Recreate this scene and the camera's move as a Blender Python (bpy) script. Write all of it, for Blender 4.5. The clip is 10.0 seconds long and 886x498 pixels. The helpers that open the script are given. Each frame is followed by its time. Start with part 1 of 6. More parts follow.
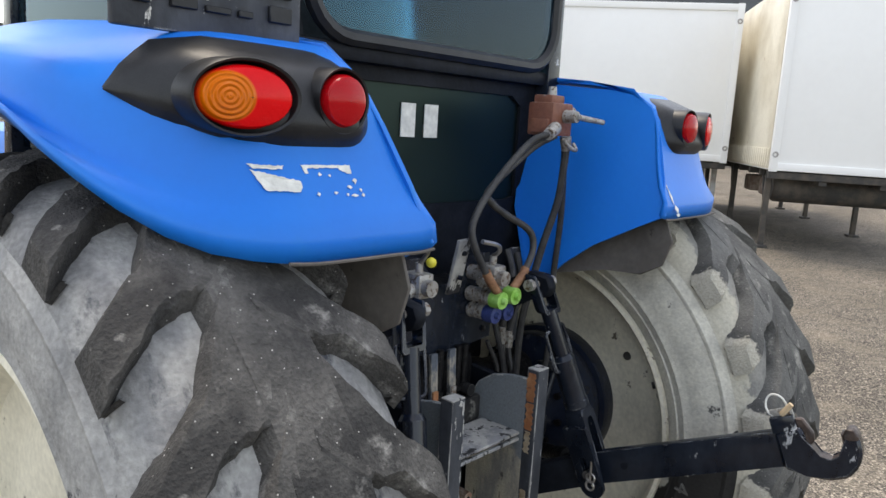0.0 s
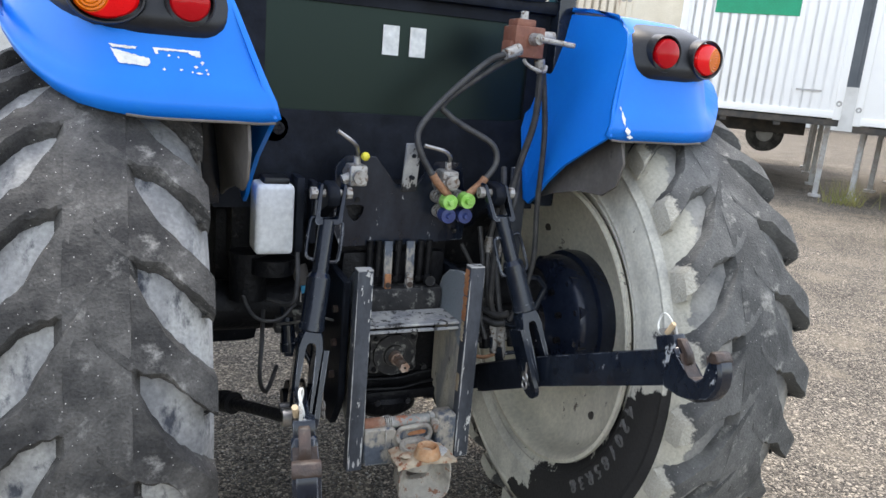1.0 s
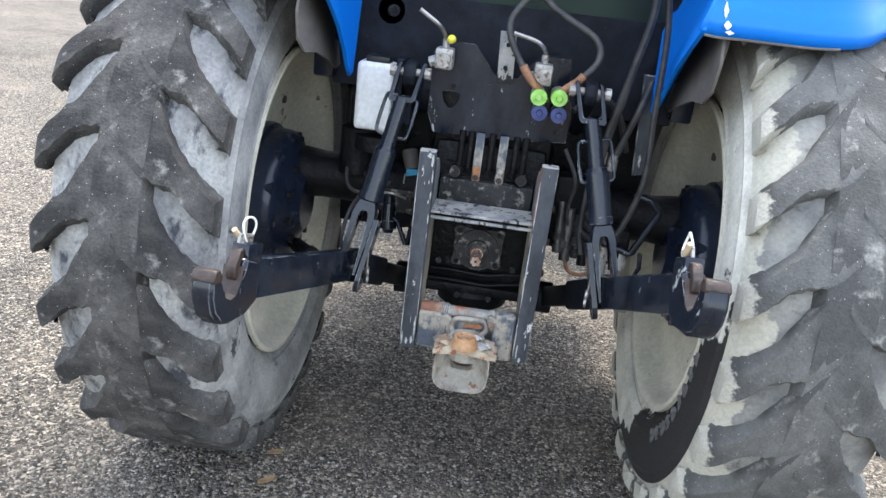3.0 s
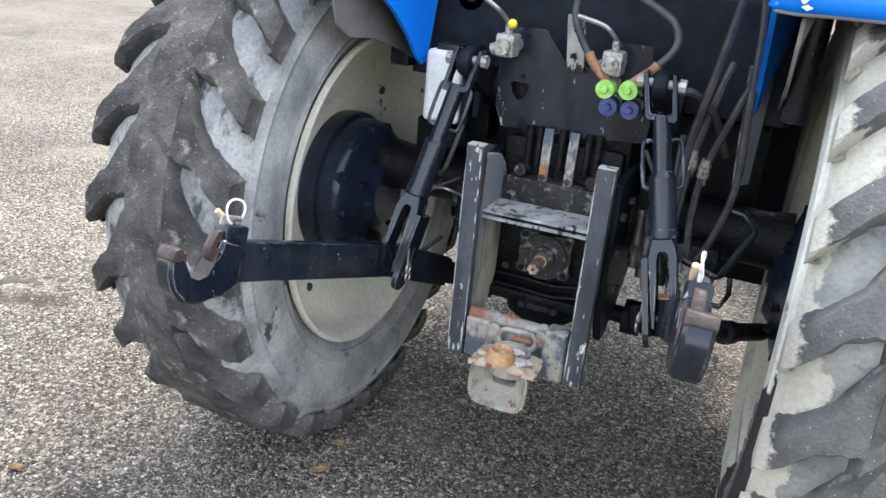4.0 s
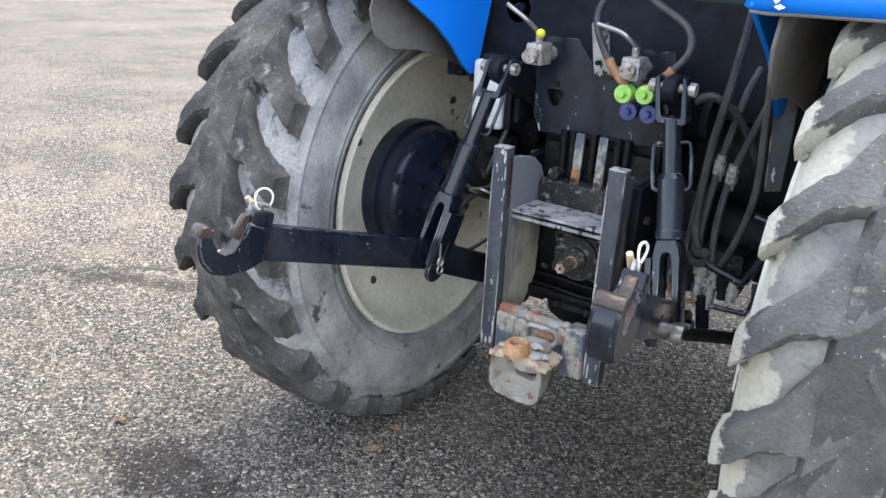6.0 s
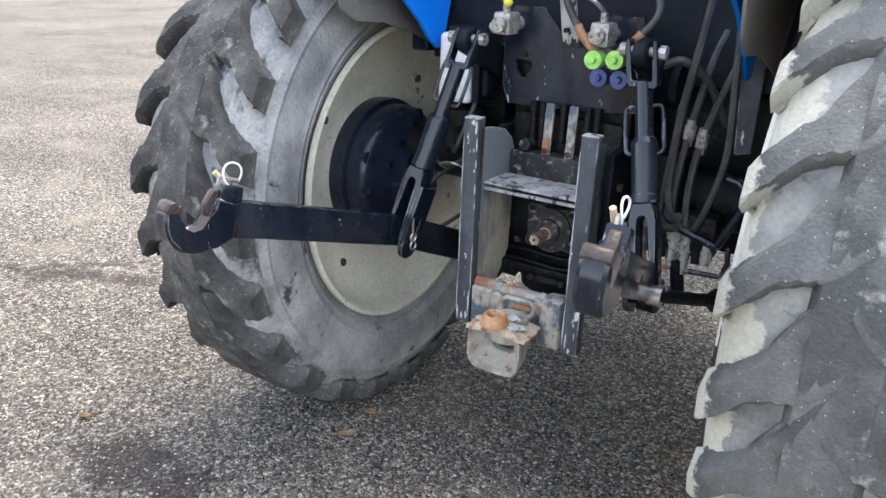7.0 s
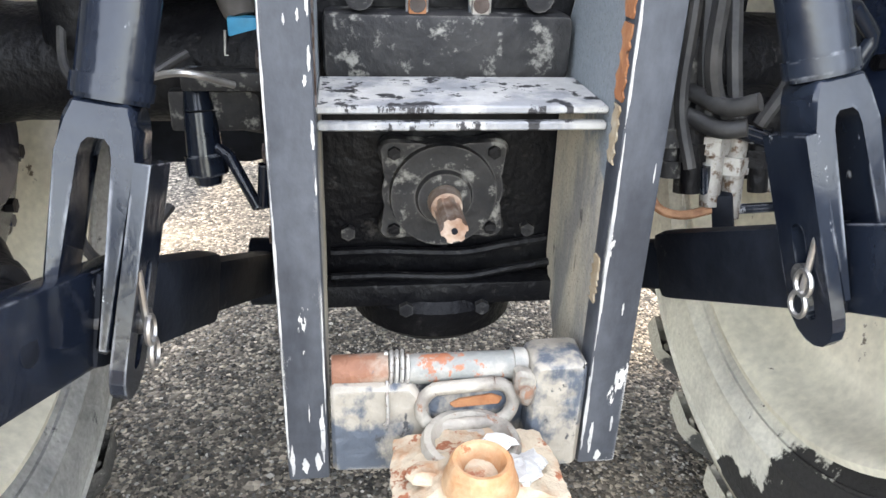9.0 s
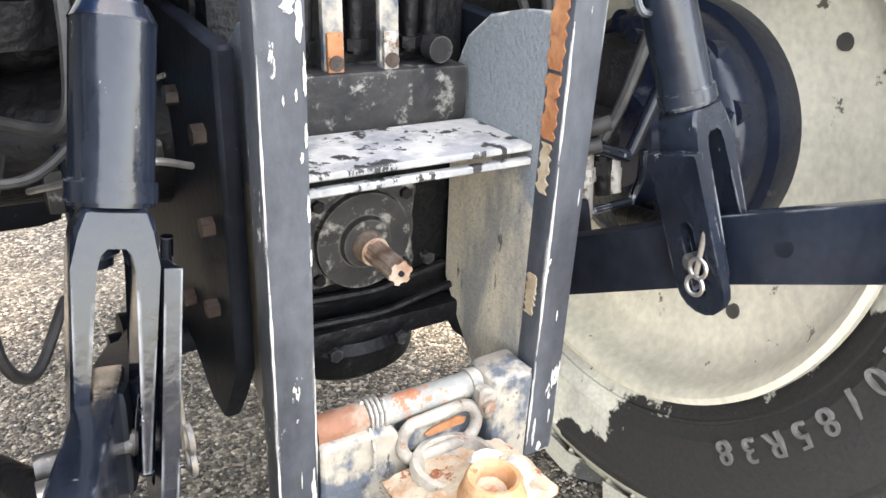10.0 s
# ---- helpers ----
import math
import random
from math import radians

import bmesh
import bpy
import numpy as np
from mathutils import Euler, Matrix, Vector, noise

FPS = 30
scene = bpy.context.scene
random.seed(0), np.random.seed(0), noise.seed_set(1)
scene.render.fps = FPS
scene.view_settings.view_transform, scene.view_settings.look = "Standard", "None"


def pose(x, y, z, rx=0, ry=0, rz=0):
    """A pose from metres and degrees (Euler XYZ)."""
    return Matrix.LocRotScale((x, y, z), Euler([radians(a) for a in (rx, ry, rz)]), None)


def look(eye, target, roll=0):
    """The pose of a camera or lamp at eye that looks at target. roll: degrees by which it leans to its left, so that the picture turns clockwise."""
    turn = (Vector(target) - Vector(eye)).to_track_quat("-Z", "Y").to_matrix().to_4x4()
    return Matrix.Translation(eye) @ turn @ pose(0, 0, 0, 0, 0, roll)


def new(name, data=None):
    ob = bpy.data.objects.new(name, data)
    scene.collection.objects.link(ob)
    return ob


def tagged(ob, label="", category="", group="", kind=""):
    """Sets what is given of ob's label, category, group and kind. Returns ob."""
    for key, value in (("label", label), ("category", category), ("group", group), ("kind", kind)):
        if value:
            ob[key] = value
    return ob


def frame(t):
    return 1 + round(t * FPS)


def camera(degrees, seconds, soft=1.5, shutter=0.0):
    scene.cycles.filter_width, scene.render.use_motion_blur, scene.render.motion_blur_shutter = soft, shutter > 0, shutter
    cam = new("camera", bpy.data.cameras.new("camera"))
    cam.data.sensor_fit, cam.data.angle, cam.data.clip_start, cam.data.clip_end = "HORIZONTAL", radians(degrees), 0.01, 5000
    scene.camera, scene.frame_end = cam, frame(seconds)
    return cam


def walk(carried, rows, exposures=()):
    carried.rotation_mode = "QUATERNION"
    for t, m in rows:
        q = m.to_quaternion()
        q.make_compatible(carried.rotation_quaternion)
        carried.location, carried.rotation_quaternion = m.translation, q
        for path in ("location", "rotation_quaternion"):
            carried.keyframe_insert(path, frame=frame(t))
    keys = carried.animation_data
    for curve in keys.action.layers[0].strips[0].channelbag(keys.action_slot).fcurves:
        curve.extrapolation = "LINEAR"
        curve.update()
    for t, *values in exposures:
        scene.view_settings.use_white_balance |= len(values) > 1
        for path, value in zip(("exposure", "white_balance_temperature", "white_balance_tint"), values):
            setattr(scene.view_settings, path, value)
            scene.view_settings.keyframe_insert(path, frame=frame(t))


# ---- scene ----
LENS_ANGLE = 60.9
cam = camera(LENS_ANGLE, 10.0)
# seconds, place in metres, yaw, pitch and roll in degrees
PATH_ROWS = [
    (0.0, -1.429, -1.120, 1.745, -48.59, -9.59, 3.50),
    (0.5, -1.124, -1.551, 1.733, -33.96, -9.65, 4.13),
    (1.0, -0.796, -1.962, 1.676, -24.32, -13.47, 4.96),
    (1.5, -0.556, -2.114, 1.641, -17.92, -16.97, 6.15),
    (2.0, -0.320, -2.298, 1.652, -11.38, -19.18, 6.34),
    (2.5, -0.180, -2.238, 1.622, -4.93, -19.82, 6.27),
    (2.7, -0.110, -2.194, 1.602, -1.77, -19.59, 6.72),
    (3.8, 0.409, -1.898, 1.544, 18.38, -20.62, 5.77),
    (4.0, 0.487, -1.854, 1.565, 22.14, -21.18, 5.29),
    (4.5, 0.750, -1.803, 1.561, 29.74, -20.65, 4.59),
    (5.0, 0.899, -1.787, 1.575, 35.02, -19.88, 3.69),
    (6.5, 0.883, -1.806, 1.574, 35.83, -20.89, 2.72),
    (7.0, 0.857, -1.814, 1.504, 32.54, -20.60, 2.17),
    (7.5, 0.697, -1.653, 1.408, 28.06, -19.99, 1.31),
    (8.0, 0.385, -1.296, 1.382, 18.02, -23.57, 1.76),
    (8.5, 0.134, -0.958, 1.254, 6.42, -24.21, 1.49),
    (9.0, -0.119, -0.763, 1.141, -7.94, -25.65, 2.02),
    (9.3, -0.204, -0.704, 1.116, -14.63, -25.78, 1.82),
    (9.6, -0.268, -0.654, 1.153, -22.13, -26.01, 2.28),
    (10.0, -0.392, -0.700, 1.196, -32.65, -24.67, 2.98),
]
walk(cam, [(t, pose(x, y, z, 90 + pitch, 0, yaw) @ pose(0, 0, 0, 0, 0, roll)) for t, x, y, z, yaw, pitch, roll in PATH_ROWS],
     exposures=[(0.0, 0.78, 7150, 10), (1.0, 1.25, 6800, 10), (2.5, 1.66, 6450, 9), (4.0, 1.78, 6650, 10), (5.2, 1.72, 6600, 11), (7.0, 1.7, 6600, 11), (8.0, 2.0, 6550, 9), (8.5, 2.42, 6600, 10), (9.0, 2.9, 7200, 11), (10.0, 3.2, 7700, 12)])

# ---- sky and sun ----
world = bpy.data.worlds.new("sky")
scene.world = world
world.use_nodes = True
SUN_HEIGHT, SUN_BEARING = 68.0, 14.0     # degrees over the horizon; degrees right of straight ahead of the tractor
sky = world.node_tree.nodes.new("ShaderNodeTexSky")
sky.sky_type, sky.sun_disc = "NISHITA", False
sky.sun_elevation, sky.sun_rotation = radians(SUN_HEIGHT), radians(SUN_BEARING)
sky.air_density, sky.dust_density, sky.ozone_density = 1.0, 1.6, 1.0
haze = world.node_tree.nodes.new("ShaderNodeHueSaturation")      # a milky, thinly clouded sky
haze.inputs["Saturation"].default_value = 0.55
world.node_tree.links.new(sky.outputs[0], haze.inputs["Color"])
world.node_tree.links.new(haze.outputs[0], world.node_tree.nodes["Background"].inputs[0])
world.node_tree.nodes["Background"].inputs[1].default_value = 0.275
sun = new("sun", bpy.data.lights.new("sun", "SUN"))
sun.data.energy, sun.data.angle, sun.data.color = 1.05, radians(14), (1.0, 0.93, 0.81)
_b, _h = radians(SUN_BEARING), radians(SUN_HEIGHT)
sun.matrix_world = look((30 * math.sin(_b) * math.cos(_h), 30 * math.cos(_b) * math.cos(_h), 30 * math.sin(_h)), (0, 0, 0))


# ---- materials ----
def material(name, base, second=None, third=None, rough=0.5, metal=0.0, scale=8.0, fine=60.0, bump=0.2, spread=(0.4, 0.65),
             chips=(0.62, 0.66), coat=0.0, rough2=None, spec=0.5, stretch=(1, 1, 1), edge=None, edge_width=0.006, patch=None, rub_at=(0.47, 0.56), specks=None, grain_amount=0.14):
    """A worn surface: base mixed with a second colour in broad stains and a third one in small sharp flakes."""
    m = bpy.data.materials.new(name)
    m.use_nodes = True
    n, k = m.node_tree.nodes, m.node_tree.links
    b = n["Principled BSDF"]
    co = n.new("ShaderNodeTexCoord")
    col = n.new("ShaderNodeRGB")
    col.outputs[0].default_value = (*base, 1)
    out = col.outputs[0]
    place = n.new("ShaderNodeMapping")
    place.inputs["Scale"].default_value = stretch
    k.new(co.outputs["Object"], place.inputs[0])
    big = n.new("ShaderNodeTexNoise")
    big.inputs["Scale"].default_value, big.inputs["Detail"].default_value, big.inputs["Roughness"].default_value = scale, 6, 0.62
    k.new(place.outputs[0], big.inputs["Vector"])
    small = n.new("ShaderNodeTexNoise")
    small.inputs["Scale"].default_value, small.inputs["Detail"].default_value = fine, 4
    k.new(co.outputs["Object"], small.inputs["Vector"])

    def ramp(source, lo, hi):
        r = n.new("ShaderNodeMapRange")
        r.inputs[1].default_value, r.inputs[2].default_value = lo, hi
        k.new(source, r.inputs[0])
        return r.outputs[0]

    def mix(fac, a, colour):
        x = n.new("ShaderNodeMix")
        x.data_type = "RGBA"
        k.new(fac, x.inputs[0])
        k.new(a, x.inputs[6])
        x.inputs[7].default_value = (*colour, 1)
        return x.outputs[2]

    if second:
        fac = ramp(big.outputs[0], *spread)
        out = mix(fac, out, second)
        if rough2 is not None:
            r = n.new("ShaderNodeMapRange")
            k.new(fac, r.inputs[0])
            r.inputs[3].default_value, r.inputs[4].default_value = rough, rough2
            k.new(r.outputs[0], b.inputs["Roughness"])
    if third:
        flake = n.new("ShaderNodeTexNoise")
        flake.inputs["Scale"].default_value, flake.inputs["Detail"].default_value, flake.inputs["Roughness"].default_value = scale * 2.3, 9, 0.68
        k.new(place.outputs[0], flake.inputs["Vector"])
        out = mix(ramp(flake.outputs[0], *chips), out, third)
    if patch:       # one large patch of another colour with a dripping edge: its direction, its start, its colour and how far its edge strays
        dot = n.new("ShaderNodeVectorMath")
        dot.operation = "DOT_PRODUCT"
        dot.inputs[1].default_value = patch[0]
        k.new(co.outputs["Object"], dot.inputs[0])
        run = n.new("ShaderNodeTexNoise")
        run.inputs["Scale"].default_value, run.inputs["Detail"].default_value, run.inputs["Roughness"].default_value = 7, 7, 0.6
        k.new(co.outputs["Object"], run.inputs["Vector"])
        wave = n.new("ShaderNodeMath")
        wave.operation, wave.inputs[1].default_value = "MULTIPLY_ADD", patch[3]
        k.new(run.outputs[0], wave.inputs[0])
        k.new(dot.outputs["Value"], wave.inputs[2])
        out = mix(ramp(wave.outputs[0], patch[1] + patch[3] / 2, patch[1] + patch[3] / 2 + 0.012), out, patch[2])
    if specks:      # tiny stones and grit stuck to it
        grit = n.new("ShaderNodeTexVoronoi")
        grit.inputs["Scale"].default_value = specks[1]
        k.new(co.outputs["Object"], grit.inputs["Vector"])
        out = mix(ramp(grit.outputs["Distance"], specks[2], specks[2] * 0.6), out, specks[0])
    if edge:        # paint rubbed off along the corners
        round_, geo, dot = n.new("ShaderNodeBevel"), n.new("ShaderNodeNewGeometry"), n.new("ShaderNodeVectorMath")
        round_.samples, round_.inputs[0].default_value = 4, edge_width
        dot.operation = "DOT_PRODUCT"
        k.new(round_.outputs[0], dot.inputs[0])
        k.new(geo.outputs["Normal"], dot.inputs[1])
        rub = n.new("ShaderNodeTexNoise")
        rub.inputs["Scale"].default_value, rub.inputs["Detail"].default_value = 26, 6
        k.new(place.outputs[0], rub.inputs["Vector"])
        both = n.new("ShaderNodeMath")
        both.operation = "MULTIPLY"
        k.new(ramp(dot.outputs["Value"], 0.995, 0.9), both.inputs[0])
        k.new(ramp(rub.outputs[0], *rub_at), both.inputs[1])
        out = mix(both.outputs[0], out, edge)
    grain = n.new("ShaderNodeHueSaturation")
    k.new(ramp(small.outputs[0], 0.25, 0.75), (g := n.new("ShaderNodeMapRange")).inputs[0])
    g.inputs[3].default_value, g.inputs[4].default_value = 1 - grain_amount, 1 + grain_amount
    k.new(g.outputs[0], grain.inputs["Value"])
    k.new(out, grain.inputs["Color"])
    out = grain.outputs[0]
    k.new(out, b.inputs["Base Color"])
    b.inputs["Metallic"].default_value = metal
    b.inputs["Specular IOR Level"].default_value = spec
    if rough2 is None:
        b.inputs["Roughness"].default_value = rough
    b.inputs["Coat Weight"].default_value = coat
    b.inputs["Coat Roughness"].default_value = 0.12
    if bump:
        bp = n.new("ShaderNodeBump")
        bp.inputs["Strength"].default_value, bp.inputs["Distance"].default_value = bump, 0.004
        add = n.new("ShaderNodeMath")
        add.operation = "ADD"
        k.new(big.outputs[0], add.inputs[0])
        k.new(small.outputs[0], add.inputs[1])
        k.new(add.outputs[0], bp.inputs["Height"])
        k.new(bp.outputs[0], b.inputs["Normal"])
    return m


def lens_material(name, colour, outer=None, middle=(0, 0), reach=0.04, rough=0.12):
    m = bpy.data.materials.new(name)
    m.use_nodes = True
    n, k = m.node_tree.nodes, m.node_tree.links
    b = n["Principled BSDF"]
    b.inputs["Base Color"].default_value = (*colour, 1)
    b.inputs["Roughness"].default_value = rough
    if outer:       # a round inset of another colour: its middle (x, z) and its reach
        place, gap, step, blend = n.new("ShaderNodeTexCoord"), n.new("ShaderNodeVectorMath"), n.new("ShaderNodeMapRange"), n.new("ShaderNodeMix")
        flat = n.new("ShaderNodeVectorMath")
        flat.operation, flat.inputs[1].default_value = "MULTIPLY", (1, 0, 1)
        k.new(place.outputs["Object"], flat.inputs[0])
        gap.operation, gap.inputs[1].default_value = "DISTANCE", (middle[0], 0, middle[1])
        k.new(flat.outputs[0], gap.inputs[0])
        k.new(gap.outputs["Value"], step.inputs[0])
        step.inputs[1].default_value, step.inputs[2].default_value = reach, reach - 0.004
        blend.data_type = "RGBA"
        k.new(step.outputs[0], blend.inputs[0])
        blend.inputs[6].default_value, blend.inputs[7].default_value = (*colour, 1), (*outer, 1)
        k.new(blend.outputs[2], b.inputs["Base Color"])
        wave, swell, rings = n.new("ShaderNodeMath"), n.new("ShaderNodeMath"), n.new("ShaderNodeBump")      # moulded rings in the inset
        wave.operation, wave.inputs[1].default_value = "MULTIPLY", 780.0
        k.new(gap.outputs["Value"], wave.inputs[0])
        swell.operation = "SINE"
        k.new(wave.outputs[0], swell.inputs[0])
        k.new(step.outputs[0], rings.inputs["Strength"])
        rings.inputs["Distance"].default_value = 0.0016
        k.new(swell.outputs[0], rings.inputs["Height"])
    b.inputs["Specular IOR Level"].default_value = 0.22
    b.inputs["Coat Roughness"].default_value = 0.05
    co, ch = n.new("ShaderNodeTexCoord"), n.new("ShaderNodeTexChecker")
    ch.inputs["Scale"].default_value = 150
    k.new(co.outputs["Object"], ch.inputs["Vector"])
    bp = n.new("ShaderNodeBump")
    bp.inputs["Strength"].default_value, bp.inputs["Distance"].default_value = 0.9, 0.002
    k.new(ch.outputs["Fac"], bp.inputs["Height"])
    if outer:
        k.new(rings.outputs[0], bp.inputs["Normal"])
    k.new(bp.outputs[0], b.inputs["Normal"])
    return m


def glass_material(name, tint, mirror=0.25, sheen=(0.7, 0.88, 1.0), blur=0.03):
    m = bpy.data.materials.new(name)
    m.use_nodes = True
    n, k = m.node_tree.nodes, m.node_tree.links
    n.remove(n["Principled BSDF"])
    clear, shine, both, fres = (n.new("ShaderNodeBsdfTransparent"), n.new("ShaderNodeBsdfGlossy"), n.new("ShaderNodeMixShader"), n.new("ShaderNodeFresnel"))
    clear.inputs[0].default_value = (*tint, 1)
    shine.inputs["Roughness"].default_value = blur
    shine.inputs[0].default_value = (*sheen, 1)
    fres.inputs[0].default_value = 1.0 + 2.2 * mirror
    k.new(fres.outputs[0], both.inputs[0])
    k.new(clear.outputs[0], both.inputs[1])
    k.new(shine.outputs[0], both.inputs[2])
    k.new(both.outputs[0], n["Material Output"].inputs[0])
    return m


def gravel_material():
    m = bpy.data.materials.new("gravel")
    m.use_nodes = True
    n, k = m.node_tree.nodes, m.node_tree.links
    b = n["Principled BSDF"]
    co = n.new("ShaderNodeTexCoord")
    cells = n.new("ShaderNodeTexVoronoi")
    cells.inputs["Scale"].default_value = 125
    k.new(co.outputs["Object"], cells.inputs["Vector"])
    tone = n.new("ShaderNodeValToRGB")
    tone.color_ramp.elements[0].position, tone.color_ramp.elements[0].color = 0.0, (0.028, 0.026, 0.024, 1)
    tone.color_ramp.elements[1].position, tone.color_ramp.elements[1].color = 1.0, (0.51, 0.44, 0.345, 1)
    e = tone.color_ramp.elements.new(0.55)
    e.color = (0.137, 0.119, 0.097, 1)
    e = tone.color_ramp.elements.new(0.85)
    e.color = (0.285, 0.248, 0.2, 1)
    grey = n.new("ShaderNodeSeparateColor")
    k.new(cells.outputs["Color"], grey.inputs[0])
    coarse = n.new("ShaderNodeTexVoronoi")       # larger stones among the small ones
    coarse.inputs["Scale"].default_value = 80
    k.new(co.outputs["Object"], coarse.inputs["Vector"])
    grey2 = n.new("ShaderNodeSeparateColor")
    k.new(coarse.outputs["Color"], grey2.inputs[0])
    pick = n.new("ShaderNodeMath")
    pick.operation, pick.inputs[1].default_value = "GREATER_THAN", 0.62
    k.new(grey2.outputs[1], pick.inputs[0])
    either = n.new("ShaderNodeMix")
    k.new(pick.outputs[0], either.inputs[0])
    k.new(grey.outputs[0], either.inputs[2])
    k.new(grey2.outputs[0], either.inputs[3])
    k.new(either.outputs[0], tone.inputs[0])
    patch = n.new("ShaderNodeTexNoise")
    patch.inputs["Scale"].default_value, patch.inputs["Detail"].default_value = 0.55, 7
    k.new(co.outputs["Object"], patch.inputs["Vector"])
    rng = n.new("ShaderNodeMapRange")
    rng.inputs[1].default_value, rng.inputs[2].default_value, rng.inputs[3].default_value, rng.inputs[4].default_value = 0.3, 0.7, 0.72, 1.2
    k.new(patch.outputs[0], rng.inputs[0])
    hue = n.new("ShaderNodeHueSaturation")
    k.new(rng.outputs[0], hue.inputs["Value"])
    k.new(tone.outputs[0], hue.inputs["Color"])
    dust = n.new("ShaderNodeTexNoise")
    dust.inputs["Scale"].default_value, dust.inputs["Detail"].default_value = 2.1, 9
    k.new(co.outputs["Object"], dust.inputs["Vector"])
    dr = n.new("ShaderNodeMapRange")
    dr.inputs[1].default_value, dr.inputs[2].default_value, dr.inputs[4].default_value = 0.5, 0.75, 0.55
    k.new(dust.outputs[0], dr.inputs[0])
    mx = n.new("ShaderNodeMix")
    mx.data_type = "RGBA"
    k.new(dr.outputs[0], mx.inputs[0])
    k.new(hue.outputs[0], mx.inputs[6])
    mx.inputs[7].default_value = (0.27, 0.228, 0.172, 1)
    out = mx.outputs[2]
    fray = n.new("ShaderNodeTexNoise")
    fray.inputs["Scale"].default_value, fray.inputs["Detail"].default_value, fray.inputs["Roughness"].default_value = 6.0, 8, 0.7
    k.new(co.outputs["Object"], fray.inputs["Vector"])
    # dark brown patches with frayed edges: middle, turn and half lengths of each
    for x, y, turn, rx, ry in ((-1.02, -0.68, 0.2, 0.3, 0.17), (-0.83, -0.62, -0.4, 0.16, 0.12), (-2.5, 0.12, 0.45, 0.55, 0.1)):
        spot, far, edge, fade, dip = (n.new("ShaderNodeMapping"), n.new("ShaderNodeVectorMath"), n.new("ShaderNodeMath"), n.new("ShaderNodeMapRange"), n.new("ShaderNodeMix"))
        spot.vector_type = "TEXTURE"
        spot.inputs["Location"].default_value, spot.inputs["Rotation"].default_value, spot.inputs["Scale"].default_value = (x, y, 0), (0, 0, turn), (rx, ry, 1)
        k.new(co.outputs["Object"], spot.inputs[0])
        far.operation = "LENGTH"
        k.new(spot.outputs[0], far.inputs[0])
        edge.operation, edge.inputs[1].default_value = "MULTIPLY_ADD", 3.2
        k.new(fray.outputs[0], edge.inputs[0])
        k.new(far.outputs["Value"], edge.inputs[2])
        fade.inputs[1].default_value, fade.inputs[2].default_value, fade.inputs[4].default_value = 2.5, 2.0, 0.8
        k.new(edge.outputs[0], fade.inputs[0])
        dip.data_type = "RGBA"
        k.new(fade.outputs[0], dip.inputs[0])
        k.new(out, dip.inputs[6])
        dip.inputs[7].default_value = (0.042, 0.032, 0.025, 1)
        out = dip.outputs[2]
    k.new(out, b.inputs["Base Color"])
    b.inputs["Roughness"].default_value = 0.85
    b.inputs["Specular IOR Level"].default_value = 0.2
    bp = n.new("ShaderNodeBump")
    bp.inputs["Strength"].default_value, bp.inputs["Distance"].default_value = 1.0, 0.011
    size = n.new("ShaderNodeMix")
    k.new(pick.outputs[0], size.inputs[0])
    k.new(cells.outputs["Distance"], size.inputs[2])
    k.new(coarse.outputs["Distance"], size.inputs[3])
    k.new(size.outputs[0], bp.inputs["Height"])
    bp.invert = True
    k.new(bp.outputs[0], b.inputs["Normal"])
    return m


BLUE = material("blue_paint", (0.001, 0.165, 0.66), (0.002, 0.18, 0.67), (0.006, 0.19, 0.62), rough=0.4, scale=3, bump=0.05, coat=0.06, chips=(0.62, 0.8), spec=0.3, grain_amount=0.02)
BLACK = material("black_paint", (0.005, 0.0065, 0.01), (0.013, 0.016, 0.023), (0.08, 0.078, 0.075), rough=0.55, scale=9, bump=0.25, chips=(0.66, 0.74), spec=0.15)
SATIN = material("satin_black_steel", (0.006, 0.0085, 0.015), (0.015, 0.02, 0.03), (0.34, 0.35, 0.36), spec=0.4, rough=0.13, scale=9, bump=0.1, chips=(0.635, 0.66), edge=(0.2, 0.21, 0.225), edge_width=0.004, rub_at=(0.5, 0.62), stretch=(1, 1, 0.4), rough2=0.27)
PLASTIC = material("black_plastic", (0.009, 0.0095, 0.011), (0.018, 0.019, 0.021), rough=0.4, scale=14, fine=300, bump=0.1, spec=0.35)
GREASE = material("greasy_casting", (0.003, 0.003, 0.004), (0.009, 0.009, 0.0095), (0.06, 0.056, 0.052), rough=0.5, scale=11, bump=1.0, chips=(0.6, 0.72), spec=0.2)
CASTING = material("dusty_black_casting", (0.014, 0.014, 0.015), (0.035, 0.034, 0.033), (0.19, 0.185, 0.165), rough=0.6, scale=13, bump=0.7, chips=(0.55, 0.64), spec=0.3, edge=(0.085, 0.08, 0.075), edge_width=0.004, rub_at=(0.4, 0.55))
RUBBER = material("tyre_rubber", (0.036, 0.035, 0.034), (0.105, 0.1, 0.093), (0.26, 0.25, 0.232), rough=0.85, scale=5.5, fine=150, bump=1.2, spread=(0.4, 0.6), chips=(0.575, 0.72), spec=0.25, specks=((0.45, 0.43, 0.4), 55, 0.09), grain_amount=0.25)
CARCASS = material("dusty_tyre_rubber", (0.38, 0.375, 0.355), (0.21, 0.21, 0.21), (0.06, 0.064, 0.075), rough=0.9, scale=4.5, fine=90, bump=0.9, spread=(0.42, 0.6), chips=(0.53, 0.64), spec=0.25, grain_amount=0.22, stretch=(1.6, 0.8, 0.8))
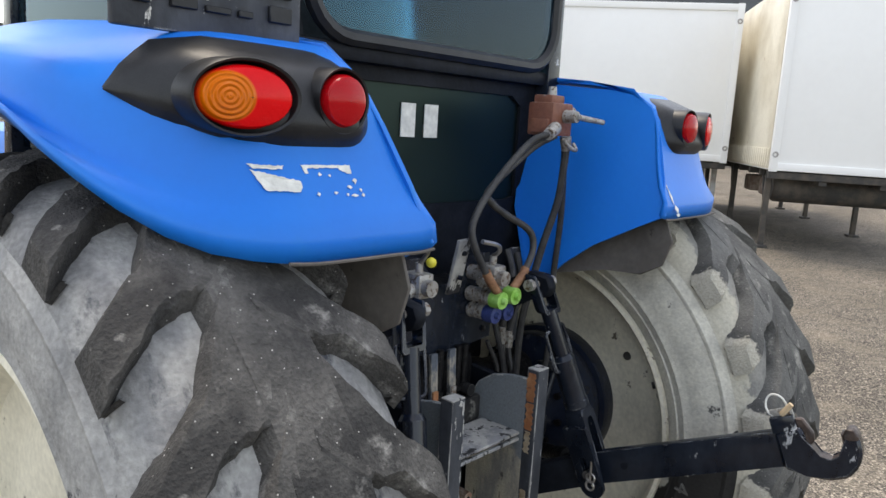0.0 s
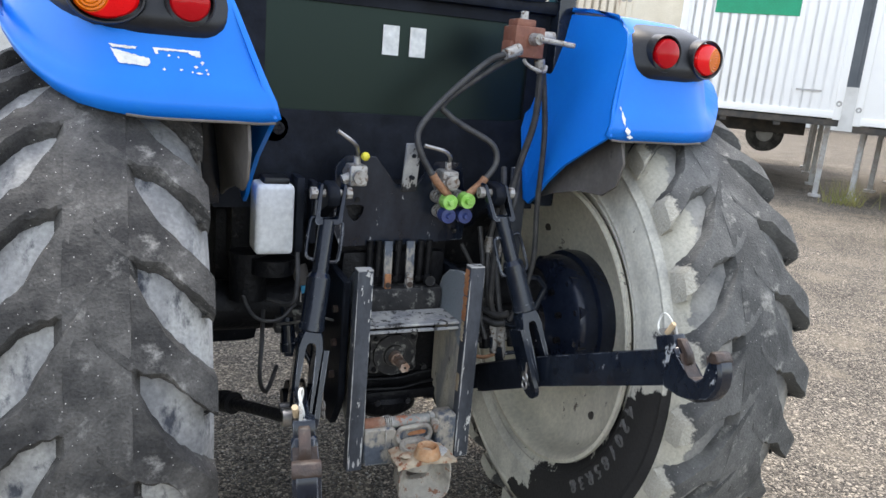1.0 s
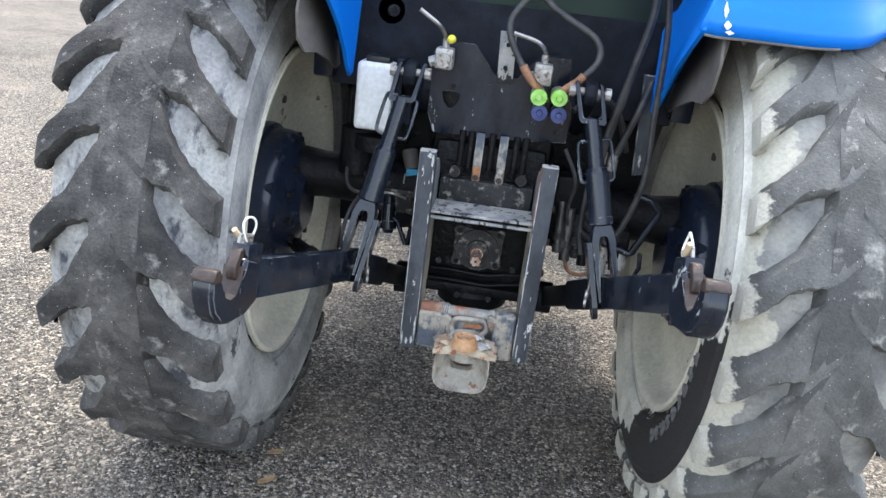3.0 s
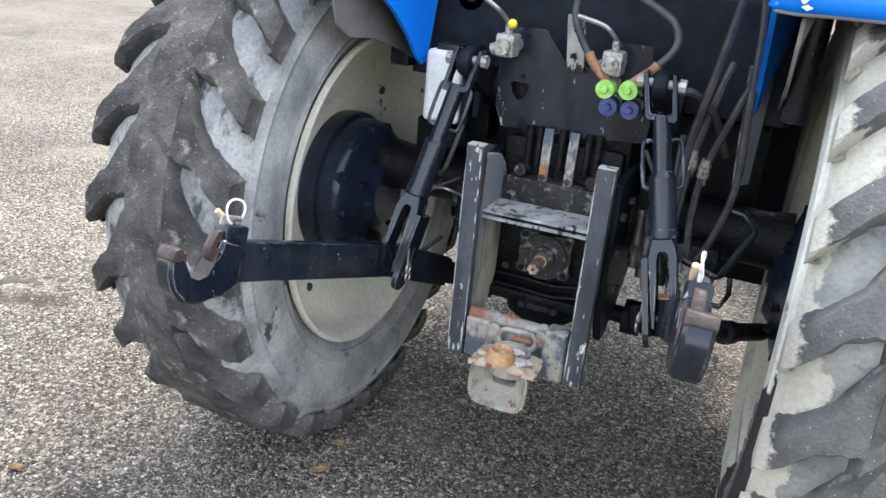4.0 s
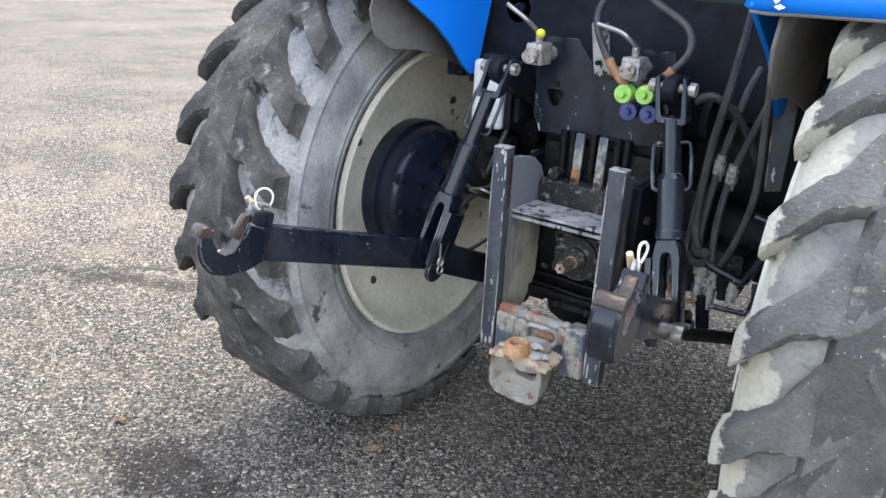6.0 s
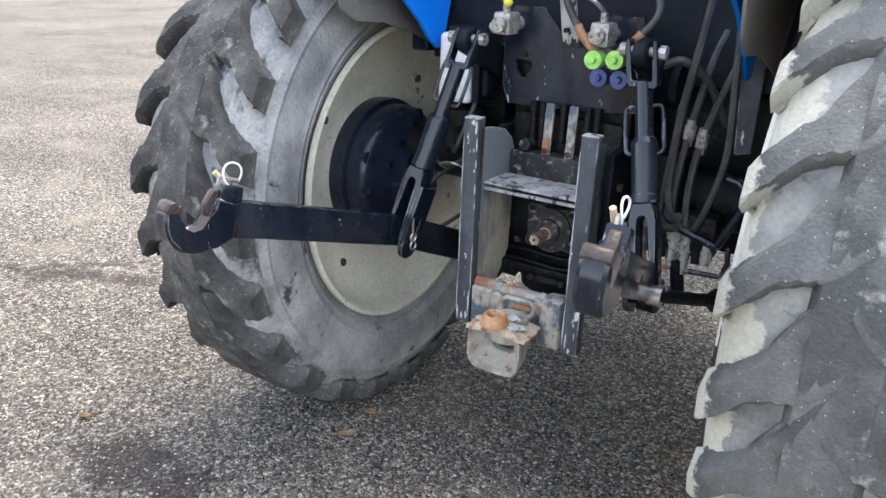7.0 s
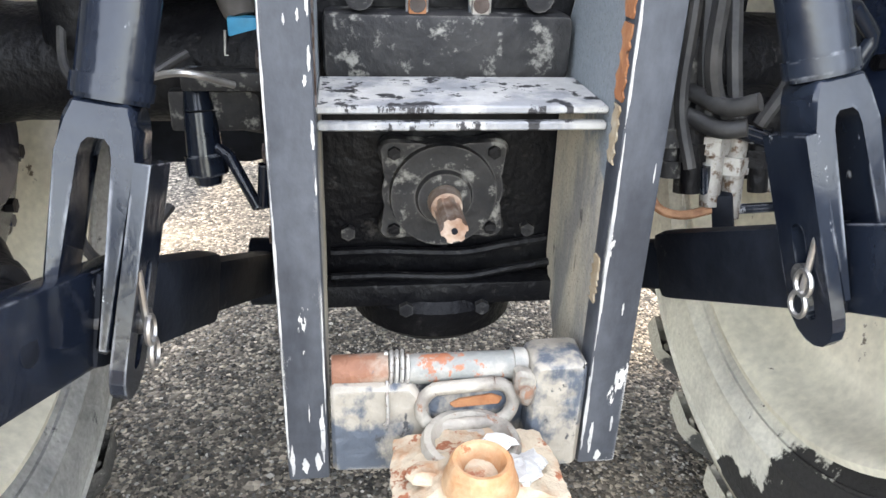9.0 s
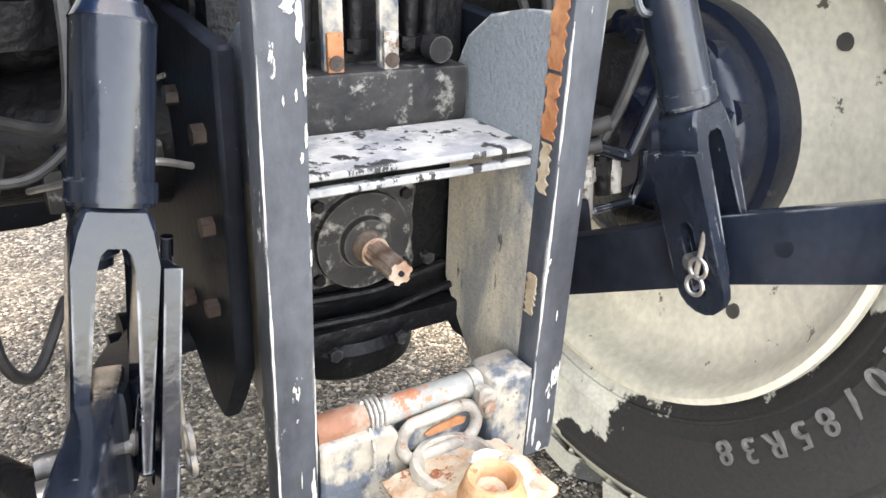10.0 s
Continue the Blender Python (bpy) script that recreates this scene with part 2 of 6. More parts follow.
SIDEWALL = material("sidewall_rubber", (0.38, 0.375, 0.358), (0.2, 0.2, 0.197), (0.06, 0.06, 0.063), rough=0.85, scale=4.2, fine=90, bump=0.7, spread=(0.4, 0.62), chips=(0.62, 0.665), spec=0.25, grain_amount=0.2)
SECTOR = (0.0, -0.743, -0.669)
CARCASS_R = material("cream_spattered_tyre_rubber", (0.3, 0.292, 0.265), (0.16, 0.159, 0.154), (0.09, 0.093, 0.1), rough=0.9, scale=4.0, fine=90, bump=0.7, spread=(0.42, 0.6), chips=(0.56, 0.66), spec=0.25, patch=((-1.0, 0.0, 0.0), 0.16, (0.47, 0.445, 0.37), 0.3))
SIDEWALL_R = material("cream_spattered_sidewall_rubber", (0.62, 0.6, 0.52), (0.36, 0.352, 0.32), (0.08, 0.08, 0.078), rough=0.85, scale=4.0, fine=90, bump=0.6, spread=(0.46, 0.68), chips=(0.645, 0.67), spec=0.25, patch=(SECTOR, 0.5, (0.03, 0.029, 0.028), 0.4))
RUBBER_R = material("pale_worn_tyre_rubber", (0.07, 0.07, 0.067), (0.15, 0.148, 0.14), (0.32, 0.31, 0.28), rough=0.85, scale=6, fine=140, bump=0.9, chips=(0.58, 0.72), spec=0.3, specks=((0.5, 0.48, 0.44), 55, 0.08), patch=((-1.0, 0.0, 0.0), 0.2, (0.4, 0.38, 0.32), 0.34))
WETRUBBER = material("embossed_rubber", (0.1, 0.098, 0.094), (0.16, 0.155, 0.15), rough=0.8, scale=9, bump=0.2, spec=0.3)
CREAM = material("cream_rim_paint", (0.71, 0.67, 0.545), (0.57, 0.54, 0.44), (0.13, 0.105, 0.075), rough=0.38, scale=4.5, bump=0.08, spread=(0.45, 0.7), chips=(0.64, 0.665), coat=0.25)
GREY = material("grey_painted_steel", (0.034, 0.038, 0.046), (0.068, 0.074, 0.085), (0.6, 0.59, 0.55), rough=0.5, scale=11, bump=0.25, spread=(0.4, 0.62), chips=(0.645, 0.66), stretch=(1, 1, 0.3), edge=(0.5, 0.49, 0.46), edge_width=0.006, rub_at=(0.54, 0.63), spec=0.3)
CHIPPED = material("flaked_white_grey_steel", (0.36, 0.355, 0.335), (0.22, 0.225, 0.23), (0.02, 0.02, 0.022), rough=0.58, scale=13, bump=0.6, spread=(0.5, 0.6), chips=(0.56, 0.575), stretch=(1, 1, 0.5))
BLOCKPAINT = material("cream_and_blue_grey_flaked_paint", (0.3, 0.272, 0.225), (0.07, 0.084, 0.105), (0.05, 0.052, 0.055), rough=0.6, scale=12, bump=0.9, spread=(0.455, 0.53), chips=(0.58, 0.61), stretch=(1, 1, 0.7), edge=(0.36, 0.34, 0.3), edge_width=0.007)
PLATEPAINT = material("streaked_cream_plate_paint", (0.45, 0.405, 0.315), (0.22, 0.215, 0.2), (0.06, 0.055, 0.05), rough=0.55, scale=11, fine=160, bump=0.5, spread=(0.45, 0.58), chips=(0.62, 0.66), stretch=(1, 1, 0.3), edge=(0.6, 0.58, 0.53), edge_width=0.006, specks=((0.07, 0.065, 0.06), 210, 0.2), patch=((0.0, 0.0, 1.0), 0.84, (0.17, 0.19, 0.205), 0.24))
DRUM = material("glossy_blue_black_casting", (0.008, 0.012, 0.024), (0.016, 0.022, 0.038), (0.07, 0.073, 0.083), rough=0.26, scale=6, bump=0.3, chips=(0.62, 0.74), spec=0.42)
JAWPAINT = material("dusty_cream_casting_paint", (0.34, 0.315, 0.265), (0.2, 0.185, 0.16), (0.2, 0.1, 0.06), rough=0.7, scale=13, bump=0.9, spread=(0.48, 0.6), chips=(0.585, 0.62), edge=(0.16, 0.095, 0.065), edge_width=0.007)
PALEFLAKE = material("white_flaked_paint", (0.46, 0.455, 0.43), (0.3, 0.3, 0.295), (0.12, 0.12, 0.125), rough=0.6, scale=40, bump=0.4, chips=(0.6, 0.66))
CAPPAINT = material("cream_and_rust_scale", (0.4, 0.335, 0.245), (0.29, 0.175, 0.1), (0.24, 0.085, 0.04), rough=0.7, scale=15, bump=1.0, spread=(0.48, 0.6), chips=(0.56, 0.6))
TUBEPAINT = material("grey_green_and_orange_tube_paint", (0.2, 0.205, 0.19), (0.34, 0.32, 0.28), (0.3, 0.11, 0.055), rough=0.6, scale=13, bump=0.7, spread=(0.47, 0.6), chips=(0.54, 0.58))
BUSH = material("orange_rust_bush", (0.36, 0.17, 0.07), (0.43, 0.28, 0.16), (0.26, 0.1, 0.04), rough=0.75, scale=24, bump=0.8)
TAN = material("tan_stained_steel", (0.3, 0.22, 0.13), (0.36, 0.31, 0.23), (0.16, 0.1, 0.06), rough=0.7, scale=30, bump=0.5)
RUST = material("rust", (0.27, 0.1, 0.038), (0.38, 0.185, 0.085), (0.1, 0.05, 0.03), rough=0.8, scale=22, bump=0.8)
RUSTPAINT = material("rusty_painted_tube", (0.2, 0.088, 0.05), (0.27, 0.2, 0.15), (0.09, 0.085, 0.085), rough=0.7, scale=16, bump=0.9, spread=(0.46, 0.58), chips=(0.57, 0.62))
BROWN = material("red_brown_primer", (0.17, 0.06, 0.035), (0.24, 0.1, 0.06), (0.35, 0.3, 0.26), rough=0.6, scale=18, bump=0.5, chips=(0.64, 0.7))
OLDIRON = material("brown_worn_iron", (0.025, 0.017, 0.014), (0.055, 0.033, 0.024), (0.18, 0.16, 0.145), rough=0.5, scale=26, bump=0.7, chips=(0.67, 0.71))
STEEL = material("bare_steel", (0.45, 0.44, 0.42), (0.3, 0.27, 0.24), rough=0.35, metal=0.85, scale=20, bump=0.3)
ZINC = material("dull_zinc", (0.42, 0.41, 0.38), (0.24, 0.22, 0.2), (0.1, 0.06, 0.035), rough=0.5, metal=0.4, scale=30, bump=0.5, chips=(0.52, 0.62))
DULLSTEEL = material("oily_grey_steel", (0.12, 0.118, 0.115), (0.05, 0.047, 0.045), (0.3, 0.28, 0.26), rough=0.4, metal=0.5, scale=28, bump=0.5, chips=(0.6, 0.7))
PTO = material("worn_copper_brown_steel", (0.32, 0.2, 0.14), (0.5, 0.42, 0.36), rough=0.4, metal=0.6, scale=30, bump=0.3)
HOSE = material("rubber_hose", (0.025, 0.025, 0.026), (0.06, 0.058, 0.055), rough=0.55, scale=18, bump=0.3)
RUSTHOSE = material("rusty_hose_end", (0.2, 0.09, 0.045), (0.32, 0.17, 0.09), rough=0.7, scale=30, bump=0.5)
WHITE = material("white_plastic", (0.8, 0.81, 0.8), (0.68, 0.69, 0.68), rough=0.45, scale=6, bump=0.05)
LIME = material("lime_plastic", (0.22, 0.48, 0.07), (0.32, 0.56, 0.16), rough=0.45, scale=30, bump=0.2)
NAVY = material("navy_plastic", (0.02, 0.035, 0.14), (0.05, 0.07, 0.2), rough=0.4, scale=30, bump=0.2)
YELLOW = material("yellow_plastic", (0.7, 0.62, 0.05), rough=0.5, scale=30, bump=0.1)
CYAN = material("light_blue_plastic", (0.03, 0.3, 0.5), rough=0.5, scale=30, bump=0.1)
TAPE = material("paper_label", (0.75, 0.75, 0.7), (0.6, 0.6, 0.56), rough=0.7, scale=20, bump=0.05)
STRING = material("tan_cord", (0.5, 0.38, 0.24), rough=0.9, scale=50, bump=0.4)
DEEPRED = lens_material("reflector_red", (0.42, 0.004, 0.008))
TAIL = {s: lens_material("red_and_amber_lens", (0.74, 0.004, 0.007), (0.78, 0.17, 0.004), (s * 0.91, 1.783), 0.04) for s in (-1, 1)}
GLASS = glass_material("tinted_green_glass", (0.012, 0.022, 0.02), 0.22, (0.6, 0.85, 0.76), 0.4)
GLASS_UP = glass_material("tinted_cab_glass", (0.3, 0.52, 0.6), 0.18)
GRAVEL = gravel_material()
LEAF = material("dry_leaf", (0.2, 0.125, 0.065), (0.27, 0.2, 0.11), rough=0.8, scale=30, bump=0.2)
CONTAINER = material("white_container_paint", (0.84, 0.84, 0.82), (0.8, 0.795, 0.775), rough=0.5, scale=0.4, fine=9, bump=0.02, grain_amount=0.01)
BEIGE = material("grimy_or_shaded_cream_paint", (0.74, 0.69, 0.57), (0.5, 0.44, 0.33), (0.3, 0.15, 0.08), rough=0.6, scale=0.6, bump=0.1, chips=(0.64, 0.68))
RUSTBOARD = material("rust_streaked_cream_boards", (0.66, 0.6, 0.48), (0.5, 0.4, 0.28), (0.3, 0.13, 0.06), rough=0.65, scale=1.6, bump=0.2, spread=(0.45, 0.65), chips=(0.56, 0.62), stretch=(2.2, 2.2, 0.4))
REDBOARD = material("faded_red_board", (0.4, 0.025, 0.04), (0.32, 0.03, 0.045), rough=0.6, scale=3, bump=0.1)
LEGGREY = material("galvanised_leg", (0.42, 0.42, 0.41), (0.28, 0.25, 0.22), rough=0.6, scale=6, bump=0.2)
DARKIRON = material("dark_chassis_iron", (0.035, 0.034, 0.033), (0.09, 0.075, 0.06), rough=0.7, scale=5, bump=0.3)
SIGN = material("green_sign", (0.0, 0.27, 0.13), (0.0, 0.3, 0.15), rough=0.5, scale=4, bump=0.02)
HALL = material("dark_grey_cladding", (0.07, 0.08, 0.09), (0.1, 0.11, 0.12), rough=0.6, scale=0.5, bump=0.05)
PLINTH = material("pale_concrete_wall", (0.6, 0.59, 0.56), (0.48, 0.47, 0.44), rough=0.8, scale=0.8, bump=0.1)
SEAT = material("grey_seat_cloth", (0.02, 0.021, 0.023), (0.035, 0.035, 0.038), rough=0.9, scale=20, bump=0.3, spec=0.2)


# ---- mesh helpers ----
def part(name, bm, mat, parent=None, label="", smooth=True, angle=38):
    """Links a bmesh as one mesh object, under a thing or a part if one is given."""
    me = bpy.data.meshes.new(name)
    bmesh.ops.recalc_face_normals(bm, faces=bm.faces)
    bm.to_mesh(me)
    bm.free()
    mats = mat if isinstance(mat, (list, tuple)) else [mat]
    for m in mats:
        me.materials.append(m)
    if smooth and len(me.polygons):
        me.polygons.foreach_set("use_smooth", [True] * len(me.polygons))
        me.set_sharp_from_angle(angle=radians(angle))
    ob = new(name, me)
    if parent:
        ob.parent = parent
    if label:
        tagged(ob, label)
    return ob


def group_empty(name, label, category, kind="", group=""):
    ob = new(name)
    ob.empty_display_size = 0.2
    return tagged(ob, label, category, group, kind)


def box(bm, lo, hi, bevel=0.0, m=None, seg=2):
    r = bmesh.ops.create_cube(bm, size=1)
    vs = r["verts"]
    for v in vs:
        v.co = Vector([lo[i] + (v.co[i] + 0.5) * (hi[i] - lo[i]) for i in range(3)])
    if bevel:
        es = list({e for v in vs for e in v.link_edges})
        out = bmesh.ops.bevel(bm, geom=es, offset=bevel, segments=seg, affect="EDGES", profile=0.6)
        vs = list({v for f in out["faces"] for v in f.verts} | {v for v in vs if v.is_valid})
    if m is not None:
        bmesh.ops.transform(bm, matrix=m, verts=[v for v in vs if v.is_valid])
    return [v for v in vs if v.is_valid]


def frame_to(p, q):
    """A turn whose z runs from p to q, placed at p."""
    d = Vector(q) - Vector(p)
    return Matrix.Translation(p) @ d.to_track_quat("Z", "Y").to_matrix().to_4x4(), d.length


def rod(bm, p, q, r, r2=None, seg=16, caps=True):
    m, length = frame_to(p, q)
    out = bmesh.ops.create_cone(bm, cap_ends=caps, segments=seg, radius1=r, radius2=r if r2 is None else r2, depth=length)
    bmesh.ops.transform(bm, matrix=m @ Matrix.Translation((0, 0, length / 2)), verts=out["verts"])
    return out["verts"]


def bar(bm, p, q, wide, thick, bevel=0.003, up=(0, 0, 1)):
    """A flat bar from p to q, wide along up, thick across."""
    d = (Vector(q) - Vector(p))
    z = d.normalized()
    x = Vector(up).cross(z).normalized()
    y = z.cross(x)
    m = Matrix.Translation(p) @ Matrix((x, y, z)).transposed().to_4x4()
    return box(bm, (-thick / 2, -wide / 2, 0), (thick / 2, wide / 2, d.length), bevel, m)


def curve_points(pts, steps=8):
    """A smooth line through the points (Catmull-Rom)."""
    p = [Vector(a) for a in pts]
    p = [p[0] * 2 - p[1]] + p + [p[-1] * 2 - p[-2]]
    out = []
    for i in range(1, len(p) - 2):
        for s in range(steps):
            t = s / steps
            a, b, c, d = p[i - 1], p[i], p[i + 1], p[i + 2]
            out.append(0.5 * (2 * b + (c - a) * t + (2 * a - 5 * b + 4 * c - d) * t * t + (3 * b - a - 3 * c + d) * t ** 3))
    return out + [p[-2]]


def tube(bm, pts, r, seg=10, smooth=True, steps=8, closed=False):
    line = curve_points(pts, steps) if smooth else [Vector(a) for a in pts]
    rings, side = [], None
    for i, c in enumerate(line):
        d = (line[min(i + 1, len(line) - 1)] - line[max(i - 1, 0)]).normalized()
        if side is None:
            side = d.orthogonal().normalized()
        side = (side - d * side.dot(d)).normalized()
        up = d.cross(side)
        rings.append([bm.verts.new(c + r * (math.cos(a) * side + math.sin(a) * up)) for a in [2 * math.pi * j / seg for j in range(seg)]])
    for a, b in zip(rings, rings[1:]):
        for j in range(seg):
            bm.faces.new((a[j], a[(j + 1) % seg], b[(j + 1) % seg], b[j]))
    bm.faces.new(rings[0][::-1])
    bm.faces.new(rings[-1])


def lathe(bm, profile, centre, seg=64, axis="x", sign=1, mat_of=None):
    """Turns (along, radius) pairs round an axis through centre."""
    rings = []
    for a, r in profile:
        ring = []
        for j in range(seg):
            t = 2 * math.pi * j / seg
            c, s = r * math.cos(t), r * math.sin(t)
            v = {"x": (sign * a, c, s), "y": (c, sign * a, s), "z": (c, s, sign * a)}[axis]
            ring.append(bm.verts.new(Vector(centre) + Vector(v)))
        rings.append(ring)
    for i, (a, b) in enumerate(zip(rings, rings[1:])):
        for j in range(seg):
            f = bm.faces.new((a[j], a[(j + 1) % seg], b[(j + 1) % seg], b[j]))
            if mat_of:
                f.material_index = mat_of(i)
    return rings


def prism(bm, outline, thick, m, bevel=0.0):
    """A plate: a 2D outline in the plane of m's x and y, thick along its z."""
    lo = [bm.verts.new((x, y, 0)) for x, y in outline]
    hi = [bm.verts.new((x, y, thick)) for x, y in outline]
    n = len(outline)
    faces = [bm.faces.new(lo[::-1]), bm.faces.new(hi)] + [bm.faces.new((lo[i], lo[(i + 1) % n], hi[(i + 1) % n], hi[i])) for i in range(n)]
    if bevel:
        out = bmesh.ops.bevel(bm, geom=list({e for f in faces for e in f.edges}), offset=bevel, segments=1, affect="EDGES")
        vs = {v for f in out["faces"] for v in f.verts} | {v for v in lo + hi if v.is_valid}
    else:
        vs = set(lo + hi)
    bmesh.ops.transform(bm, matrix=m, verts=list(vs))
    return list(vs)


def plane_yz(x):      # outline given as (y, z), thickness towards +x
    return Matrix(((0, 0, 1, x), (1, 0, 0, 0), (0, 1, 0, 0), (0, 0, 0, 1)))


def plane_xz(y):      # outline given as (x, z), thickness towards +y
    return Matrix(((1, 0, 0, 0), (0, 0, 1, y), (0, 1, 0, 0), (0, 0, 0, 1)))


def plane_xy(z):
    return Matrix.Translation((0, 0, z))


def ring_plate(outline, hole):
    """Joins an outline and a hole into one slit outline."""
    def area(p):
        return sum(a[0] * c[1] - c[0] * a[1] for a, c in zip(p, p[1:] + p[:1]))
    if area(outline) * area(hole) > 0:
        hole = hole[::-1]
    i = min(range(len(outline)), key=lambda k: (Vector(outline[k]) - Vector(hole[0])).length)
    return outline[:i + 1] + hole + [hole[0]] + outline[i:]


def bolt(bm, p, d, r=0.011, h=0.008):
    q = Vector(p) + Vector(d).normalized() * h
    rod(bm, p, q, r, r, 6)


def B():
    return bmesh.new()

# ---- ground ----
bm = B()
for lo, hi in (((-600, -600), (600, 600)),):
    vs = [bm.verts.new((x, y, 0)) for x, y in ((lo[0], lo[1]), (hi[0], lo[1]), (hi[0], hi[1]), (lo[0], hi[1]))]
    bm.faces.new(vs)
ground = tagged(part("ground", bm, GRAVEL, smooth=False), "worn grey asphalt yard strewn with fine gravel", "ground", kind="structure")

# ---- the tractor ----
# measures below are in tractor units; the tractor's scale turns them into metres
AXLE_Y, AXLE_Z, WHEEL_X, WHEEL_SCALE = 0.296, 0.751, 0.905, 1.094
tractor = group_empty("tractor", "blue farm tractor with dusty lugged rear tyres and black three-point linkage", "tractor")
tractor.scale, tractor.location = (0.914, 0.914, 0.914), (0, 0, 0.1325)
TYRE_HALF = [(0.0, 0.8365), (0.058, 0.834), (0.074, 0.80), (0.10, 0.797), (0.15, 0.788), (0.19, 0.767), (0.211, 0.728), (0.2185, 0.708), (0.2225, 0.704), (0.2225, 0.697), (0.2195, 0.692), (0.225, 0.66), (0.224, 0.61), (0.2165, 0.584), (0.2185, 0.578), (0.2185, 0.572), (0.213, 0.566), (0.206, 0.555), (0.2015, 0.547), (0.2045, 0.5435), (0.2025, 0.5395), (0.1965, 0.54), (0.19, 0.53), (0.178, 0.515), (0.172, 0.497)]
LUGS = 24


def lug_mesh(side, rubber):
    """One slanted tread bar of one half of the tyre, at the rear of the wheel; its inner end sits higher and is worn into its neighbours."""
    bm = B()
    rows, rnd = [], random.Random(4 + side)
    us = (0.0, 0.14, 0.26, 0.32, 0.38, 0.44, 0.5, 0.56, 0.62, 0.68, 0.74, 0.8, 0.86, 0.94, 1.0)
    for u in us:
        x = side * (-0.004 + u * 0.224)
        phi = 0.14 - 0.29 * u ** 0.9
        base = 0.79 - 0.045 * u * u
        top = 0.838 - 0.018 * u * u - (0.006 if u > 0.9 else 0) - (0.012 if u > 0.97 else 0)
        half = float(np.interp(u, (0.0, 0.22, 0.56, 1.0), (0.1285, 0.126, 0.055, 0.047)))
        ring = []
        for dphi, r in ((-half * 1.0 - 0.014 * min(1, u * 3), base), (-half, top - 0.009 * min(1, u * 2.2)), (-half + 0.008, top), (half - 0.008, top), (half, top - 0.009 * min(1, u * 2.2)), (half + 0.014 * min(1, u * 3), base)):
            a = phi + dphi + rnd.uniform(-0.006, 0.006) * min(1, u * 3)
            r += rnd.uniform(-0.003, 0.001) if r > base else 0
            ring.append(bm.verts.new(WHEEL_SCALE * Vector((x, -r * math.cos(a), r * math.sin(a)))))
        rows.append(ring)
    for a, b in zip(rows, rows[1:]):
        for j in range(5):
            bm.faces.new((a[j], a[j + 1], b[j + 1], b[j]))
    bm.faces.new(rows[0])
    bm.faces.new(rows[-1][::-1])
    for sgn in (-1, 1):     # thin moulded ribs that run from the bar's end down the shoulder
        last = None
        for x, r in ((0.197, 0.772), (0.206, 0.755), (0.2125, 0.738)):
            a = -0.15 + sgn * 0.048
            ring = [bm.verts.new(WHEEL_SCALE * Vector((side * (x + dx), -(r + dx * 0.5) * math.cos(a + da), (r + dx * 0.5) * math.sin(a + da)))) for da, dx in ((-0.005, -0.004), (0.0, 0.004), (0.005, -0.004))]
            if last:
                for j in range(2):
                    bm.faces.new((last[j], last[j + 1], ring[j + 1], ring[j]))
            last = ring
    bmesh.ops.recalc_face_normals(bm, faces=bm.faces)
    me = bpy.data.meshes.new("tread_lug")
    bm.to_mesh(me)
    bm.free()
    me.materials.append(rubber)
    me.polygons.foreach_set("use_smooth", [True] * len(me.polygons))
    me.set_sharp_from_angle(angle=radians(35))
    return me


